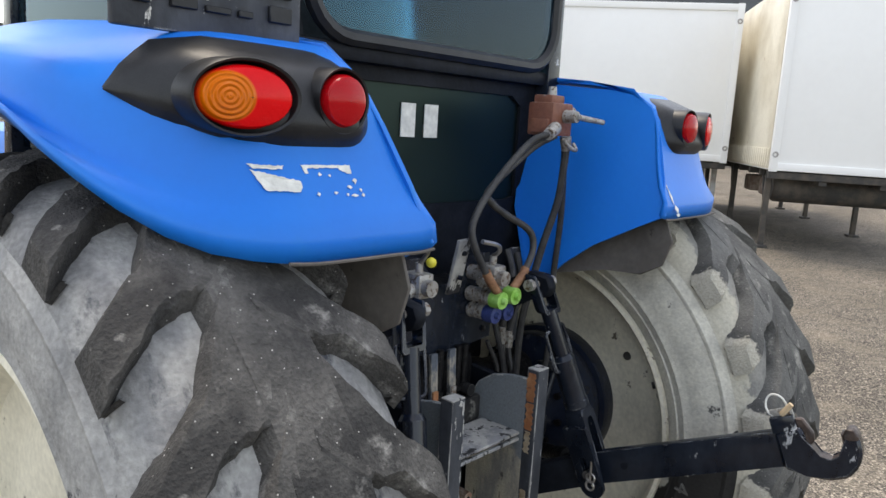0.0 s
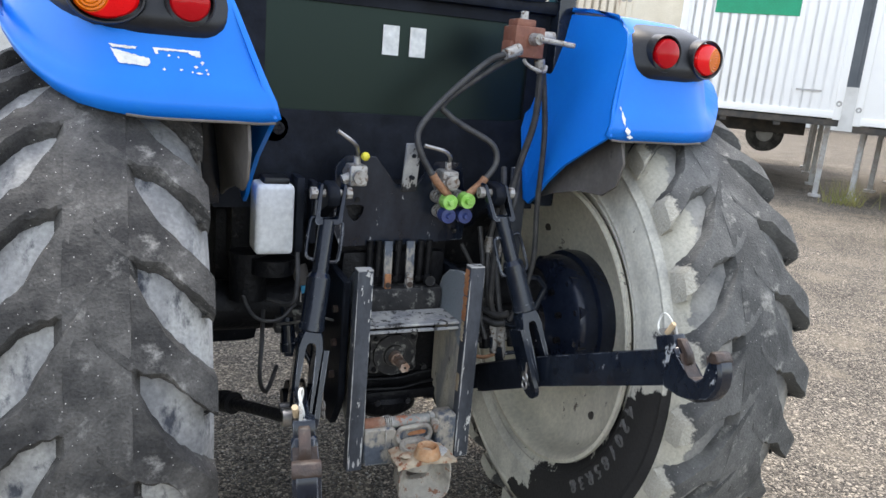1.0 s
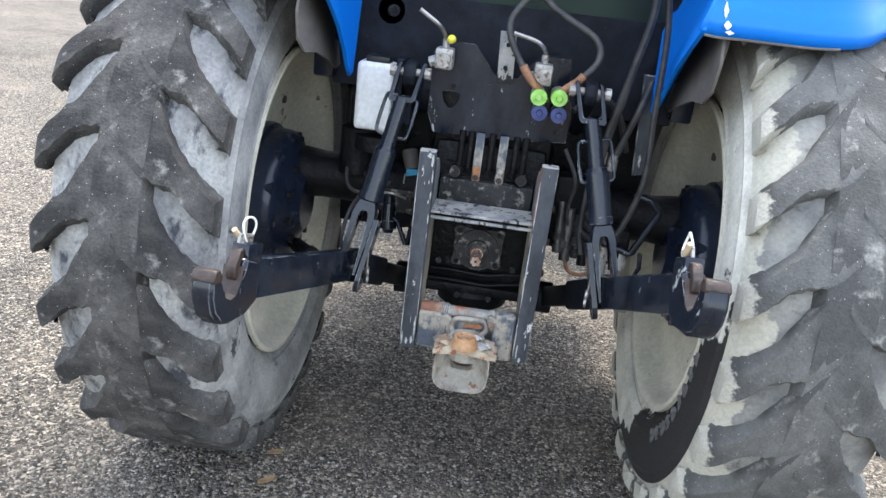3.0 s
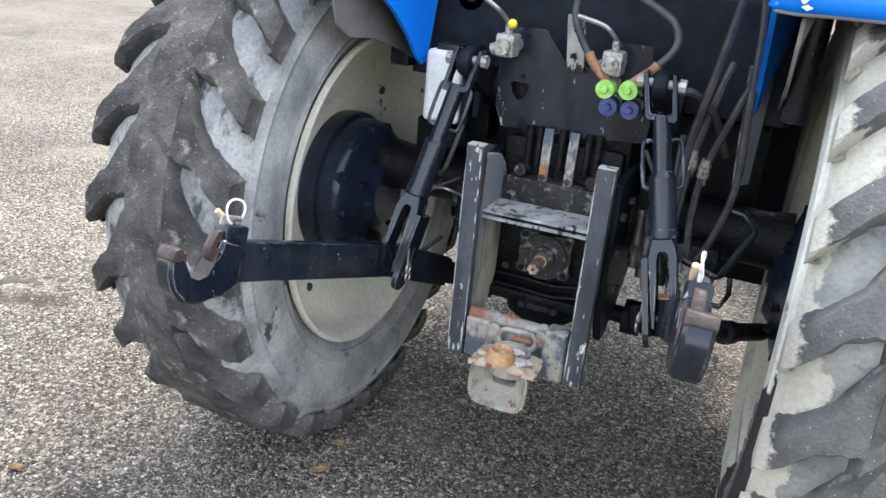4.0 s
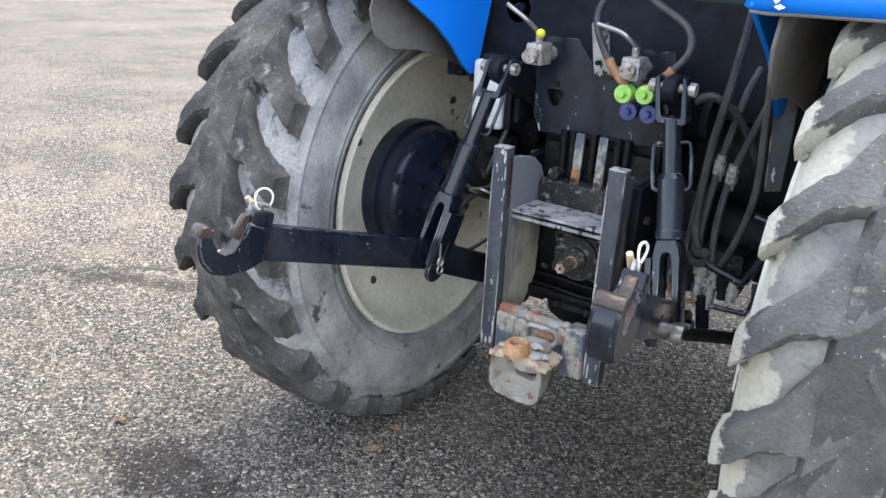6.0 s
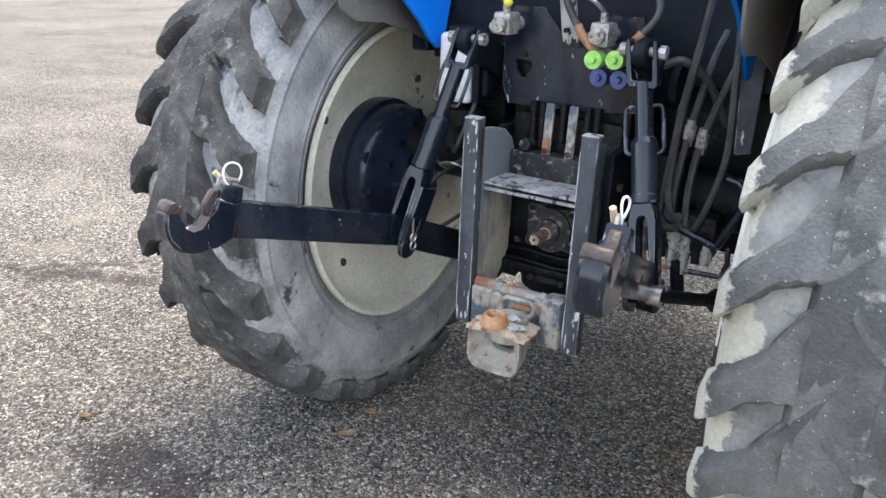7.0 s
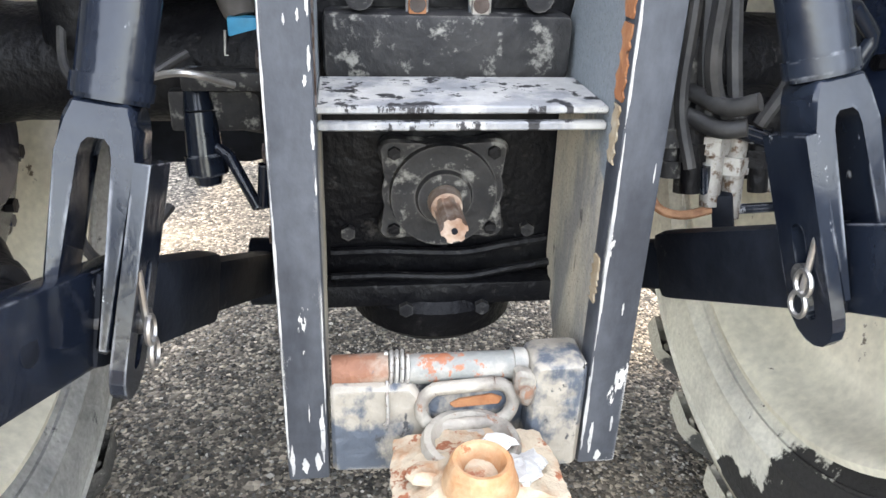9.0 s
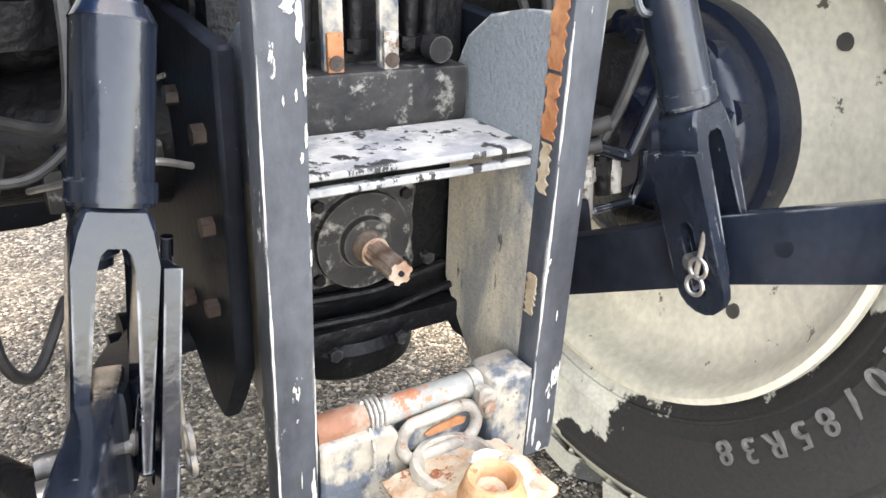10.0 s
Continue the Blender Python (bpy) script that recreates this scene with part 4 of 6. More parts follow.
bar(bm, (-0.17, 0.125, 0.575), (0.17, 0.125, 0.575), 0.035, 0.04, 0.006)
part("lower_flange", bm, GREASE, gearbox)
for z, y, r in ((0.628, 0.15, 0.007), (0.6, 0.128, 0.006)):      # cast ribs under the drive
    bm = B()
    tube(bm, [(-0.155, y, z - 0.004), (-0.08, y - 0.006, z), (0.03, y - 0.008, z - 0.004), (0.1, y - 0.006, z + 0.006), (0.16, y, z + 0.012)], r, 8)
    part("cast_rib", bm, GREASE, gearbox)
for x, y, z in ((-0.13, 0.15, 0.655), (0.13, 0.15, 0.655), (-0.05, 0.1, 0.555), (0.06, 0.1, 0.555)):
    bm = B()
    bolt(bm, (x, y + 0.008, z), (0, -1, 0), 0.011, 0.012)
    part("cover_bolt", bm, CASTING, gearbox)
bm = B()
sq = []
for k in range(64):
    a = 2 * math.pi * k / 64
    r = 0.083 + 0.035 * max(0.0, math.cos(4 * (a - math.pi / 4))) ** 1.3
    sq.append((r * math.cos(a), 0.73 + 0.82 * r * math.sin(a)))
prism(bm, sq, 0.03, plane_xz(0.118), 0.004)
rod(bm, (0, 0.12, 0.725), (0, 0.108, 0.725), 0.074, 0.072, 40)
rod(bm, (0, 0.11, 0.725), (0, 0.098, 0.725), 0.04, 0.036, 32)
flange = part("pto_flange", bm, CASTING, gearbox, "four-lobed dusty black drive flange")
for k in range(4):
    a = math.pi / 4 + k * math.pi / 2
    bm = B()
    bolt(bm, (0.095 * math.cos(a), 0.119, 0.73 + 0.078 * math.sin(a)), (0, -1, 0), 0.009, 0.009)
    part("flange_bolt", bm, GREASE, flange)
bm = B()
star = []
for k in range(48):
    a = 2 * math.pi * k / 48
    r = 0.0175 if (k // 4) % 2 == 0 else 0.0145
    star.append((r * math.cos(a), 0.722 + r * math.sin(a)))
prism(bm, star, 0.1, plane_xz(0.002), 0.0)
rod(bm, (0, 0.10, 0.722), (0, 0.075, 0.722), 0.024, 0.021, 24)
shaft = part("pto_shaft", bm, PTO, gearbox, "splined copper-brown drive shaft stub")
bm = B()
rod(bm, (0, 0.0035, 0.722), (0, -0.001, 0.722), 0.004, 0.004, 12)
part("centre_hole", bm, BLACK, shaft)
for x, tint in ((-0.04, RUST), (0.038, ZINC)):      # two vertical straps over the drive
    bm = B()
    bar(bm, (x, 0.13, 1.12), (x, 0.12, 0.96), 0.028, 0.012, 0.003, (1, 0, 0))
    st = part("strap", bm, BLOCKPAINT, gearbox, "chipped white and rust steel strap")
    bm = B()
    rod(bm, (x, 0.112, 0.975), (x, 0.106, 0.975), 0.01, 0.01, 14)
    part("strap_eye", bm, OLDIRON, st)
    bm = B()
    bar(bm, (x, 0.1155, 1.012), (x, 0.112, 0.962), 0.022, 0.009, 0.003, (1, 0, 0))
    part("rusty_foot", bm, tint, st, "rust-stained foot of the strap")
for x in (-0.1, -0.07, 0.08, 0.11, 0.0):
    bm = B()
    rod(bm, (x, 0.14, 1.12), (x, 0.14, 0.98), 0.012, 0.01, 10)
    rod(bm, (x, 0.14, 1.0), (x, 0.14, 0.985), 0.017, 0.017, 6)
    part("pipe_stub", bm, GREASE, gearbox)
bm = B()
box(bm, (-0.155, 0.1, 0.885), (0.155, 0.17, 0.965), 0.012)
for x in (-0.11, 0.11):
    rod(bm, (x, 0.105, 0.985), (x, 0.13, 0.985), 0.018, 0.018, 14)
part("top_link_block", bm, CASTING, gearbox, "greasy rough cast bracket")
for s in (-1, 1):
    bm = B()
    prism(bm, [(0.02, 1.02), (0.5, 1.05), (0.585, 0.7), (0.34, 0.585), (0.3, 0.545), (0.24, 0.55), (0.2, 0.52), (0.16, 0.495), (0.1, 0.5), (0.07, 0.55), (0.02, 0.62)], 0.024, plane_yz(s * 0.205 - 0.012), 0.005)
    cheek = part("side_cheek", bm, BLACK, gearbox, "black bolted steel side plate")
    for y, z in ((0.08, 0.912), (0.075, 0.8), (0.085, 0.685), (0.2, 0.93), (0.21, 0.64)):
        bm = B()
        bolt(bm, (s * 0.216, y, z), (s, 0, 0), 0.013, 0.016)
        part("cheek_bolt", bm, OLDIRON, cheek)

# ---- towing frame ----
POST_X, POST_FACE = 0.1855, -0.095
for s in (-1, 1):
    bm = B()
    bar(bm, (s * POST_X, POST_FACE + 0.02, 0.427), (s * POST_X, POST_FACE + 0.02, 1.085), 0.051, 0.04, 0.005, (1, 0, 0))
    post = part("hitch_post", bm, GREY, tractor, "grey painted flat steel post with chipped white paint")
    bm = B()
    box(bm, (s * POST_X - 0.0245, POST_FACE + 0.001, 1.084), (s * POST_X + 0.0245, POST_FACE + 0.039, 1.088), 0.001, seg=1)
    part("post_top", bm, CHIPPED, post, "bare white flaked top end")
    bm = B()
    pl = [(-0.06, 0.435), (0.0, 0.44), (0.10, 0.56), (0.145, 0.62), (0.15, 0.90), (0.145, 0.955), (0.12, 1.0), (0.07, 1.035), (0.0, 1.05), (-0.06, 1.055)]
    prism(bm, pl, 0.014, plane_yz(s * 0.168 - 0.007), 0.002)
    part("side_plate", bm, PLATEPAINT, post, "weathered blue-grey side plate, paint streaked white")
    # weld seam and bare strip along the inner side of the post
    rnd = random.Random(8 + s)
    for z1, z0, wide, tint, name in ((1.075, 0.99, 0.026, RUST, "rust_strip"), (0.985, 0.905, 0.024, RUST, "rust_strip"), (0.9, 0.835, 0.017, TAN, "bare_strip"), (0.72, 0.66, 0.018, TAN, "bare_strip")) if s > 0 else ((1.06, 0.9, 0.014, OLDIRON, "rust_strip"),):
        bm = B()
        rows = 14
        left = [(-0.072 - wide / 2 + 0.007 * (rnd.random() - 0.5), z1 + (z0 - z1) * k / rows) for k in range(rows + 1)]
        right = [(-0.072 + wide / 2 + 0.009 * (rnd.random() - 0.5), z1 + (z0 - z1) * k / rows) for k in range(rows + 1)]
        prism(bm, left + right[::-1], 0.003, plane_yz(s * 0.1595 - 0.0015))
        part(name, bm, tint, post, "orange rust along the weld" if tint is RUST else "", smooth=False)
    # flakes of old white paint on the front of the post
    flakes = ((0.018, 1.06, 0.006, 0.024), (0.008, 1.074, 0.01, 0.009), (0.022, 1.01, 0.0025, 0.024), (0.013, 0.992, 0.002, 0.008), (0.0, 0.988, 0.0015, 0.007), (0.022, 0.952, 0.0025, 0.016), (0.017, 0.93, 0.003, 0.007),
              (0.0225, 0.875, 0.003, 0.018), (0.0235, 0.82, 0.0015, 0.012), (-0.0235, 0.93, 0.0017, 0.11), (-0.023, 0.72, 0.002, 0.12), (-0.0235, 0.52, 0.002, 0.07), (0.0235, 0.6, 0.0015, 0.09),
              (0.019, 0.5, 0.0042, 0.05), (-0.004, 0.45, 0.006, 0.014), (0.012, 0.455, 0.006, 0.016), (-0.019, 0.46, 0.004, 0.03), (0.004, 0.53, 0.0012, 0.015)) if s < 0 else \
             ((-0.0225, 0.74, 0.0028, 0.15), (-0.0225, 0.52, 0.003, 0.08), (-0.0235, 0.97, 0.0024, 0.1), (0.0, 0.44, 0.006, 0.01), (-0.012, 0.47, 0.004, 0.03), (0.013, 0.49, 0.002, 0.016), (0.01, 0.56, 0.0018, 0.012), (0.005, 0.66, 0.0015, 0.01), (0.017, 0.83, 0.0012, 0.012))
    rnd = random.Random(40 + s)
    for dx, z, w, h in flakes:
        bm = B()
        n = 26 if h < 0.04 else 44
        pts = []
        drift = [rnd.uniform(0.35, 1.0) for k in range(n)]
        for k in range(n):
            a = 2 * math.pi * k / n
            d = 0.6 * drift[k] + 0.4 * drift[(k + 1) % n]
            pts.append((max(-0.0248, min(0.0248, dx + w * d * math.cos(a))) + s * POST_X, z + h * (0.45 + 0.55 * d) * math.sin(a) * (0.7 + 0.3 * abs(math.sin(a)))))
        vs = [bm.verts.new((px, POST_FACE - 0.0007, pz)) for px, pz in pts]
        bm.faces.new(vs)
        r = bmesh.ops.extrude_face_region(bm, geom=bm.faces[:])
        for v in [g for g in r["geom"] if isinstance(g, bmesh.types.BMVert)]:
            v.co.y += 0.0025
        part("paint_flake", bm, PALEFLAKE, post, smooth=False)
bm = B()
box(bm, (-0.1605, -0.045, 0.882), (0.1605, 0.095, 0.891), 0.002, seg=1)
shelf = part("hitch_shelf", bm, CHIPPED, tractor, "flat steel cross plate, white paint mostly flaked off")
bm = B()
box(bm, (-0.16, -0.046, 0.8635), (0.16, -0.034, 0.8735), 0.002, seg=1)
part("shelf_lip", bm, CHIPPED, shelf)
# cross piece that carries the towing jaw
bm = B()
box(bm, (-0.05, -0.074, 0.435), (0.09, -0.035, 0.556), 0.006)
cross = part("hitch_carriage", bm, BLOCKPAINT, tractor, "height-adjustable hitch carriage with flaking cream and blue-grey paint")
bm = B()
prism(bm, [(-0.156, 0.437), (-0.046, 0.433), (-0.03, 0.47), (-0.036, 0.53), (-0.06, 0.562), (-0.156, 0.564)], 0.05, plane_xz(-0.096), 0.005)
part("carriage_plate", bm, BLOCKPAINT, cross, "front plate, blue-grey paint flaked to cream")
bm = B()
prism(bm, [(0.084, 0.428), (0.1555, 0.432), (0.156, 0.585), (0.15, 0.591), (0.094, 0.589), (0.086, 0.58)], 0.066, plane_xz(-0.104), 0.006)
part("carriage_block", bm, BLOCKPAINT, cross, "square block with pale top and flaked front")
bm = B()
rod(bm, (-0.154, -0.064, 0.568), (-0.086, -0.064, 0.568), 0.02, 0.0205, 18)
part("tube_stub", bm, RUSTPAINT, cross, "rusty tube stub with remains of paint")
bm = B()
tube(bm, [(-0.088 + 0.0011 * k, -0.064 + 0.0225 * math.sin(k * 1.05), 0.567 + 0.0225 * math.cos(k * 1.05)) for k in range(25)] + [(-0.062, -0.09, 0.54)], 0.0027, 6, steps=2)
tube(bm, [(-0.088, -0.086, 0.566), (-0.0885, -0.1, 0.548), (-0.088, -0.1015, 0.518), (-0.093, -0.102, 0.512)], 0.0022, 6)
part("coil_spring", bm, ZINC, cross, "pale coil spring with a hanging wire end")
bm = B()
rod(bm, (-0.064, -0.064, 0.566), (0.088, -0.064, 0.566), 0.019, 0.019, 22)
rod(bm, (0.07, -0.064, 0.566), (0.086, -0.064, 0.566), 0.0225, 0.021, 22)
part("locking_tube", bm, TUBEPAINT, cross, "grey-green tube with orange primer patches")
bm = B()
prism(bm, [(0.066, 0.585), (0.09, 0.578), (0.094, 0.55), (0.086, 0.528), (0.072, 0.536), (0.064, 0.562)], 0.022, plane_xz(-0.108), 0.005)
rod(bm, (0.078, -0.112, 0.556), (0.078, -0.104, 0.556), 0.009, 0.009, 12)
part("tube_lug", bm, JAWPAINT, cross, "flaked lug holding the tube")
bm = B()      # flat oval grip below the tube
n = 9
oval = [(0.06 + 0.024 * math.sin(math.pi * k / n) - 0.018, 0.024 * math.cos(math.pi * k / n)) for k in range(n + 1)] + [(-0.024 - 0.024 * math.sin(math.pi * k / n), -0.024 * math.cos(math.pi * k / n)) for k in range(n + 1)]
tube(bm, [(x, -0.098 + 0.25 * z, 0.533 + z + 0.06 * x) for x, z in oval + oval[:1]], 0.0085, 10, steps=2)
grip = part("release_handle", bm, JAWPAINT, cross, "worn oval release grip, cream paint rubbed through")
bm = B()
prism(bm, [(x * 0.93, 0.533 + z * 0.85 + 0.06 * x) for x, z in oval], 0.01, plane_xz(-0.09))
part("grip_plate", bm, BLOCKPAINT, grip, "dirty cream plate inside the grip", smooth=False)
bm = B()
prism(bm, [(-0.006, 0.526), (0.05, 0.529), (0.054, 0.538), (0.04, 0.544), (0.0, 0.539), (-0.012, 0.532)], 0.005, plane_xz(-0.094), 0.0015)
part("grip_slot", bm, RUST, grip, "rusty orange slot")
# towing jaw: a hollow cast mouth under a broken, rusty cap
JAW = Vector((0.004, -0.226, 0.437))
def jaw_outline(grow, n=40):
    pts = []
    for k in range(n):
        a = 2 * math.pi * k / n
        c, d = math.cos(a), math.sin(a)
        x, z = math.copysign(abs(c) ** 0.45, c), math.copysign(abs(d) ** 0.45, d)
        if z < 0:       # narrower, rounder foot
            x *= 1 - 0.17 * (-z) ** 3
        pts.append((x * 0.088 * grow, z * 0.072 * grow))
    return pts
rnd = random.Random(5)
bm = B()
rings = []
for grow, y in ((0.62, 0.13), (0.86, 0.07), (0.97, 0.012), (1.0, 0.003), (0.985, -0.004), (0.94, -0.003), (0.89, 0.008), (0.79, 0.03), (0.66, 0.05), (0.52, 0.062), (0.41, 0.067), (0.37, 0.08), (0.36, 0.115)):
    wob = 0.0016 if grow > 0.45 else 0.0
    rings.append([bm.verts.new((JAW.x + x + rnd.uniform(-wob, wob), JAW.y + y + rnd.uniform(-wob, wob), JAW.z + z + rnd.uniform(-wob, wob))) for x, z in jaw_outline(grow)])
for a, b in zip(rings, rings[1:]):
    for k in range(len(a)):
        bm.faces.new((a[k], a[(k + 1) % len(a)], b[(k + 1) % len(a)], b[k]))
jaw = part("towing_jaw", bm, JAWPAINT, tractor, "hollow cast towing jaw, cream paint flaking to rust")
bm = B()
bm.faces.new([bm.verts.new((JAW.x + x, JAW.y + 0.09, JAW.z + z)) for x, z in jaw_outline(0.37)])
r = bmesh.ops.extrude_face_region(bm, geom=bm.faces[:])
for v in [g for g in r["geom"] if isinstance(g, bmesh.types.BMVert)]:
    v.co.y += 0.02
part("mouth_hole", bm, OLDIRON, jaw, "dark hole at the back of the mouth", smooth=False)
bm = B()      # cap that falls away on all sides from the bush
cols, rows = 22, 16
grid = []
for j in range(rows + 1):
    v = j / rows
    y = -0.236 + 0.125 * v
    line = []
    for i in range(cols + 1):
        u = i / cols * 2 - 1
        x = JAW.x + 0.005 + u * (0.098 - 0.02 * max(0.0, v - 0.6))
        mound = math.exp(-((x - 0.004) / 0.055) ** 2 - ((y + 0.215) / 0.06) ** 2)
        z = 0.506 + 0.038 * mound - 0.008 * abs(u) ** 3 - (0.012 if v < 0.05 else 0) + rnd.uniform(-0.0026, 0.0026)
        line.append(bm.verts.new((x + rnd.uniform(-0.002, 0.002), y + (0.006 * u * u if j == 0 else 0) + rnd.uniform(-0.0025, 0.0025), z)))
    grid.append(line)
for j in range(rows):
    for i in range(cols):
        bm.faces.new((grid[j][i], grid[j][i + 1], grid[j + 1][i + 1], grid[j + 1][i]))
r = bmesh.ops.extrude_face_region(bm, geom=bm.faces[:])
for v in [g for g in r["geom"] if isinstance(g, bmesh.types.BMVert)]:
    v.co.z = 0.494 + (v.co.z - 0.5) * 0.25
part("jaw_cap", bm, CAPPAINT, jaw, "cream and rust scaled upper lip of the jaw", angle=60)
for x, y, z, a, b, c in ((0.052, -0.205, 0.524, 0.02, 0.024, 0.008), (0.07, -0.185, 0.517, 0.017, 0.016, 0.009), (-0.05, -0.2, 0.52, 0.022, 0.02, 0.006), (0.035, -0.165, 0.53, 0.02, 0.014, 0.008)):      # scabs of old paint
    bm = B()
    bmesh.ops.create_icosphere(bm, subdivisions=2, radius=1.0, matrix=Matrix.Translation((x, y, z)) @ Matrix.Diagonal((a, b, c, 1)))
    for v in bm.verts:
        v.co += Vector((rnd.uniform(-1, 1) * a, rnd.uniform(-1, 1) * b, rnd.uniform(-1, 1) * c)) * 0.28
    part("paint_scab", bm, PALEFLAKE if x > 0 else CAPPAINT, jaw, smooth=False)
bm = B()      # round boss behind the bush
lathe(bm, [(-0.06, 0.058), (0.0, 0.06), (0.007, 0.056), (0.008, 0.048), (0.0, 0.044), (-0.006, 0.04), (-0.006, 0.0)], (0.008, -0.142, 0.513), 36, axis="z")
part("pivot_boss", bm, JAWPAINT, jaw, "worn round boss")
bm = B()
lathe(bm, [(-0.014, 0.042), (-0.006, 0.041), (0.006, 0.0365), (0.016, 0.0345), (0.02, 0.031), (0.019, 0.0265), (0.012, 0.0215), (-0.01, 0.018), (-0.03, 0.017), (-0.031, 0.0)], (0.004, -0.226, 0.541), 32, axis="z")
bush = part("pin_bush", bm, BUSH, jaw, "rusty orange pin bush")
bm = B()
rod(bm, (0.004, -0.226, 0.522), (0.004, -0.226, 0.5295), 0.0185, 0.0185, 24)
part("bush_bottom", bm, OLDIRON, bush)

# ---- hydraulic plate with couplings ----
bm = B()
hole = [(-0.155 + dx, 1.213 + dz) for dx, dz in ((-0.03, 0.022), (-0.012, 0.026), (0.02, 0.024), (0.03, 0.018), (0.026, -0.004), (0.008, -0.028), (-0.004, -0.03), (-0.022, -0.01))]
prism(bm, ring_plate([(-0.225, 1.36), (-0.195, 1.395), (-0.095, 1.395), (-0.02, 1.305), (0.05, 1.305), (0.115, 1.385), (0.21, 1.385), (0.24, 1.20), (0.235, 1.12), (0.1, 1.108), (-0.2, 1.10), (-0.225, 1.16)], hole), 0.012, plane_xz(0.15))
vplate = part("valve_plate", bm, SATIN, tractor, "dark blue-grey steel plate carrying hydraulic couplings", smooth=False)
for x, z in ((-0.15, 1.255), (0.2, 1.15)):
    bm = B()
    bolt(bm, (x, 0.15, z), (0, -1, 0), 0.009, 0.006)
    part("plate_bolt", bm, GREASE, vplate)
for x, z, cap in ((0.122, 1.272, LIME), (0.184, 1.277, LIME), (0.132, 1.222, NAVY), (0.192, 1.222, NAVY)):
    bm = B()
    long = 0.022 if cap is LIME else 0.05
    rod(bm, (x, 0.16, z), (x, long + 0.03, z), 0.019, 0.019, 20)
    for k in range(4):
        rod(bm, (x, 0.145 - k * 0.02, z), (x, 0.138 - k * 0.022, z), 0.0225, 0.0225, 20)
    cp = part("coupling", bm, ZINC, vplate, "dull zinc quick coupling")
    bm = B()
    rod(bm, (x, long + 0.035, z), (x, long, z), 0.026, 0.025, 24)
    rod(bm, (x, long, z), (x, long - 0.012, z), 0.011, 0.008, 12)
    tube(bm, [(x + 0.022, long + 0.02, z), (x + 0.03, long + 0.05, z - 0.012), (x + 0.02, long + 0.08, z - 0.02)], 0.004, 6)
    part("dust_cap", bm, cap, cp, "lime green dust cap" if cap is LIME else "dark blue dust cap")


def ball_valve(x, z, name):
    bm = B()
    rod(bm, (x, 0.150, z - 0.03), (x, 0.020, z - 0.03), 0.022, 0.022, 16)
    box(bm, (x - 0.028, 0.040, z - 0.06), (x + 0.028, 0.110, z + 0.005), 0.01)
    rod(bm, (x - 0.045, 0.070, z - 0.045), (x + 0.02, 0.070, z - 0.02), 0.017, 0.02, 14)
    rod(bm, (x, 0.070, z), (x, 0.070, z + 0.03), 0.011, 0.011, 12)
    return part(name, bm, ZINC, vplate, "grubby zinc ball valve")


vl = ball_valve(-0.182, 1.375, "ball_valve")
vr = ball_valve(0.125, 1.365, "ball_valve")
bm = B()
tube(bm, [(-0.182, 0.070, 1.402), (-0.19, 0.045, 1.425), (-0.21, 0.020, 1.45), (-0.265, 0.010, 1.485)], 0.0065, 8)
part("valve_lever", bm, STEEL, vl)
bm = B()
bmesh.ops.create_icosphere(bm, subdivisions=2, radius=0.014, matrix=Matrix.Translation((-0.165, 0.045, 1.408)))
part("yellow_cap", bm, YELLOW, vl)
bm = B()
tube(bm, [(0.125, 0.070, 1.395), (0.118, 0.045, 1.412), (0.09, 0.030, 1.434), (0.02, 0.030, 1.45)], 0.0065, 8)
part("valve_lever", bm, STEEL, vr)
bm = B()
bar(bm, (0.012, 0.120, 1.29), (0.004, 0.080, 1.45), 0.05, 0.012, 0.004, (1, 0, 0))
br = part("lug_bracket", bm, CHIPPED, vplate, "paint-spattered steel bracket")
for z in (1.34, 1.41):
    bm = B()
    rod(bm, (0.008, 0.095, z), (0.008, 0.078, z), 0.007, 0.007, 10)
    part("bracket_hole", bm, BLACK, br)
# hoses from the brown valve block
bm = B()
box(bm, (0.295, 0.022, 1.742), (0.402, 0.110, 1.838), 0.007)
box(bm, (0.305, 0.035, 1.83), (0.372, 0.1, 1.86), 0.006)
box(bm, (0.283, 0.03, 1.75), (0.3, 0.09, 1.79), 0.004)
block = part("valve_block", bm, BROWN, tractor, "red-brown primed hydraulic valve block with zinc fittings")
for p, q, r in (((0.31, 0.020, 1.765), (0.255, 0.005, 1.745), 0.02), ((0.36, 0.020, 1.80), (0.36, -0.020, 1.80), 0.02), ((0.41, 0.060, 1.81), (0.455, 0.060, 1.815), 0.02),
                ((0.36, -0.020, 1.80), (0.475, -0.040, 1.79), 0.009), ((0.40, 0.040, 1.74), (0.41, 0.040, 1.70), 0.018), ((0.34, 0.060, 1.86), (0.34, 0.060, 1.885), 0.014)):
    bm = B()
    rod(bm, p, q, r, r * 0.85, 12)
    part("fitting", bm, ZINC, block)
bm = B()
tube(bm, [(0.415, 0.020, 1.72), (0.40, 0.000, 1.705), (0.37, -0.010, 1.705), (0.33, -0.010, 1.72), (0.315, -0.010, 1.735)], 0.006, 8)
part("zinc_clip", bm, ZINC, block)
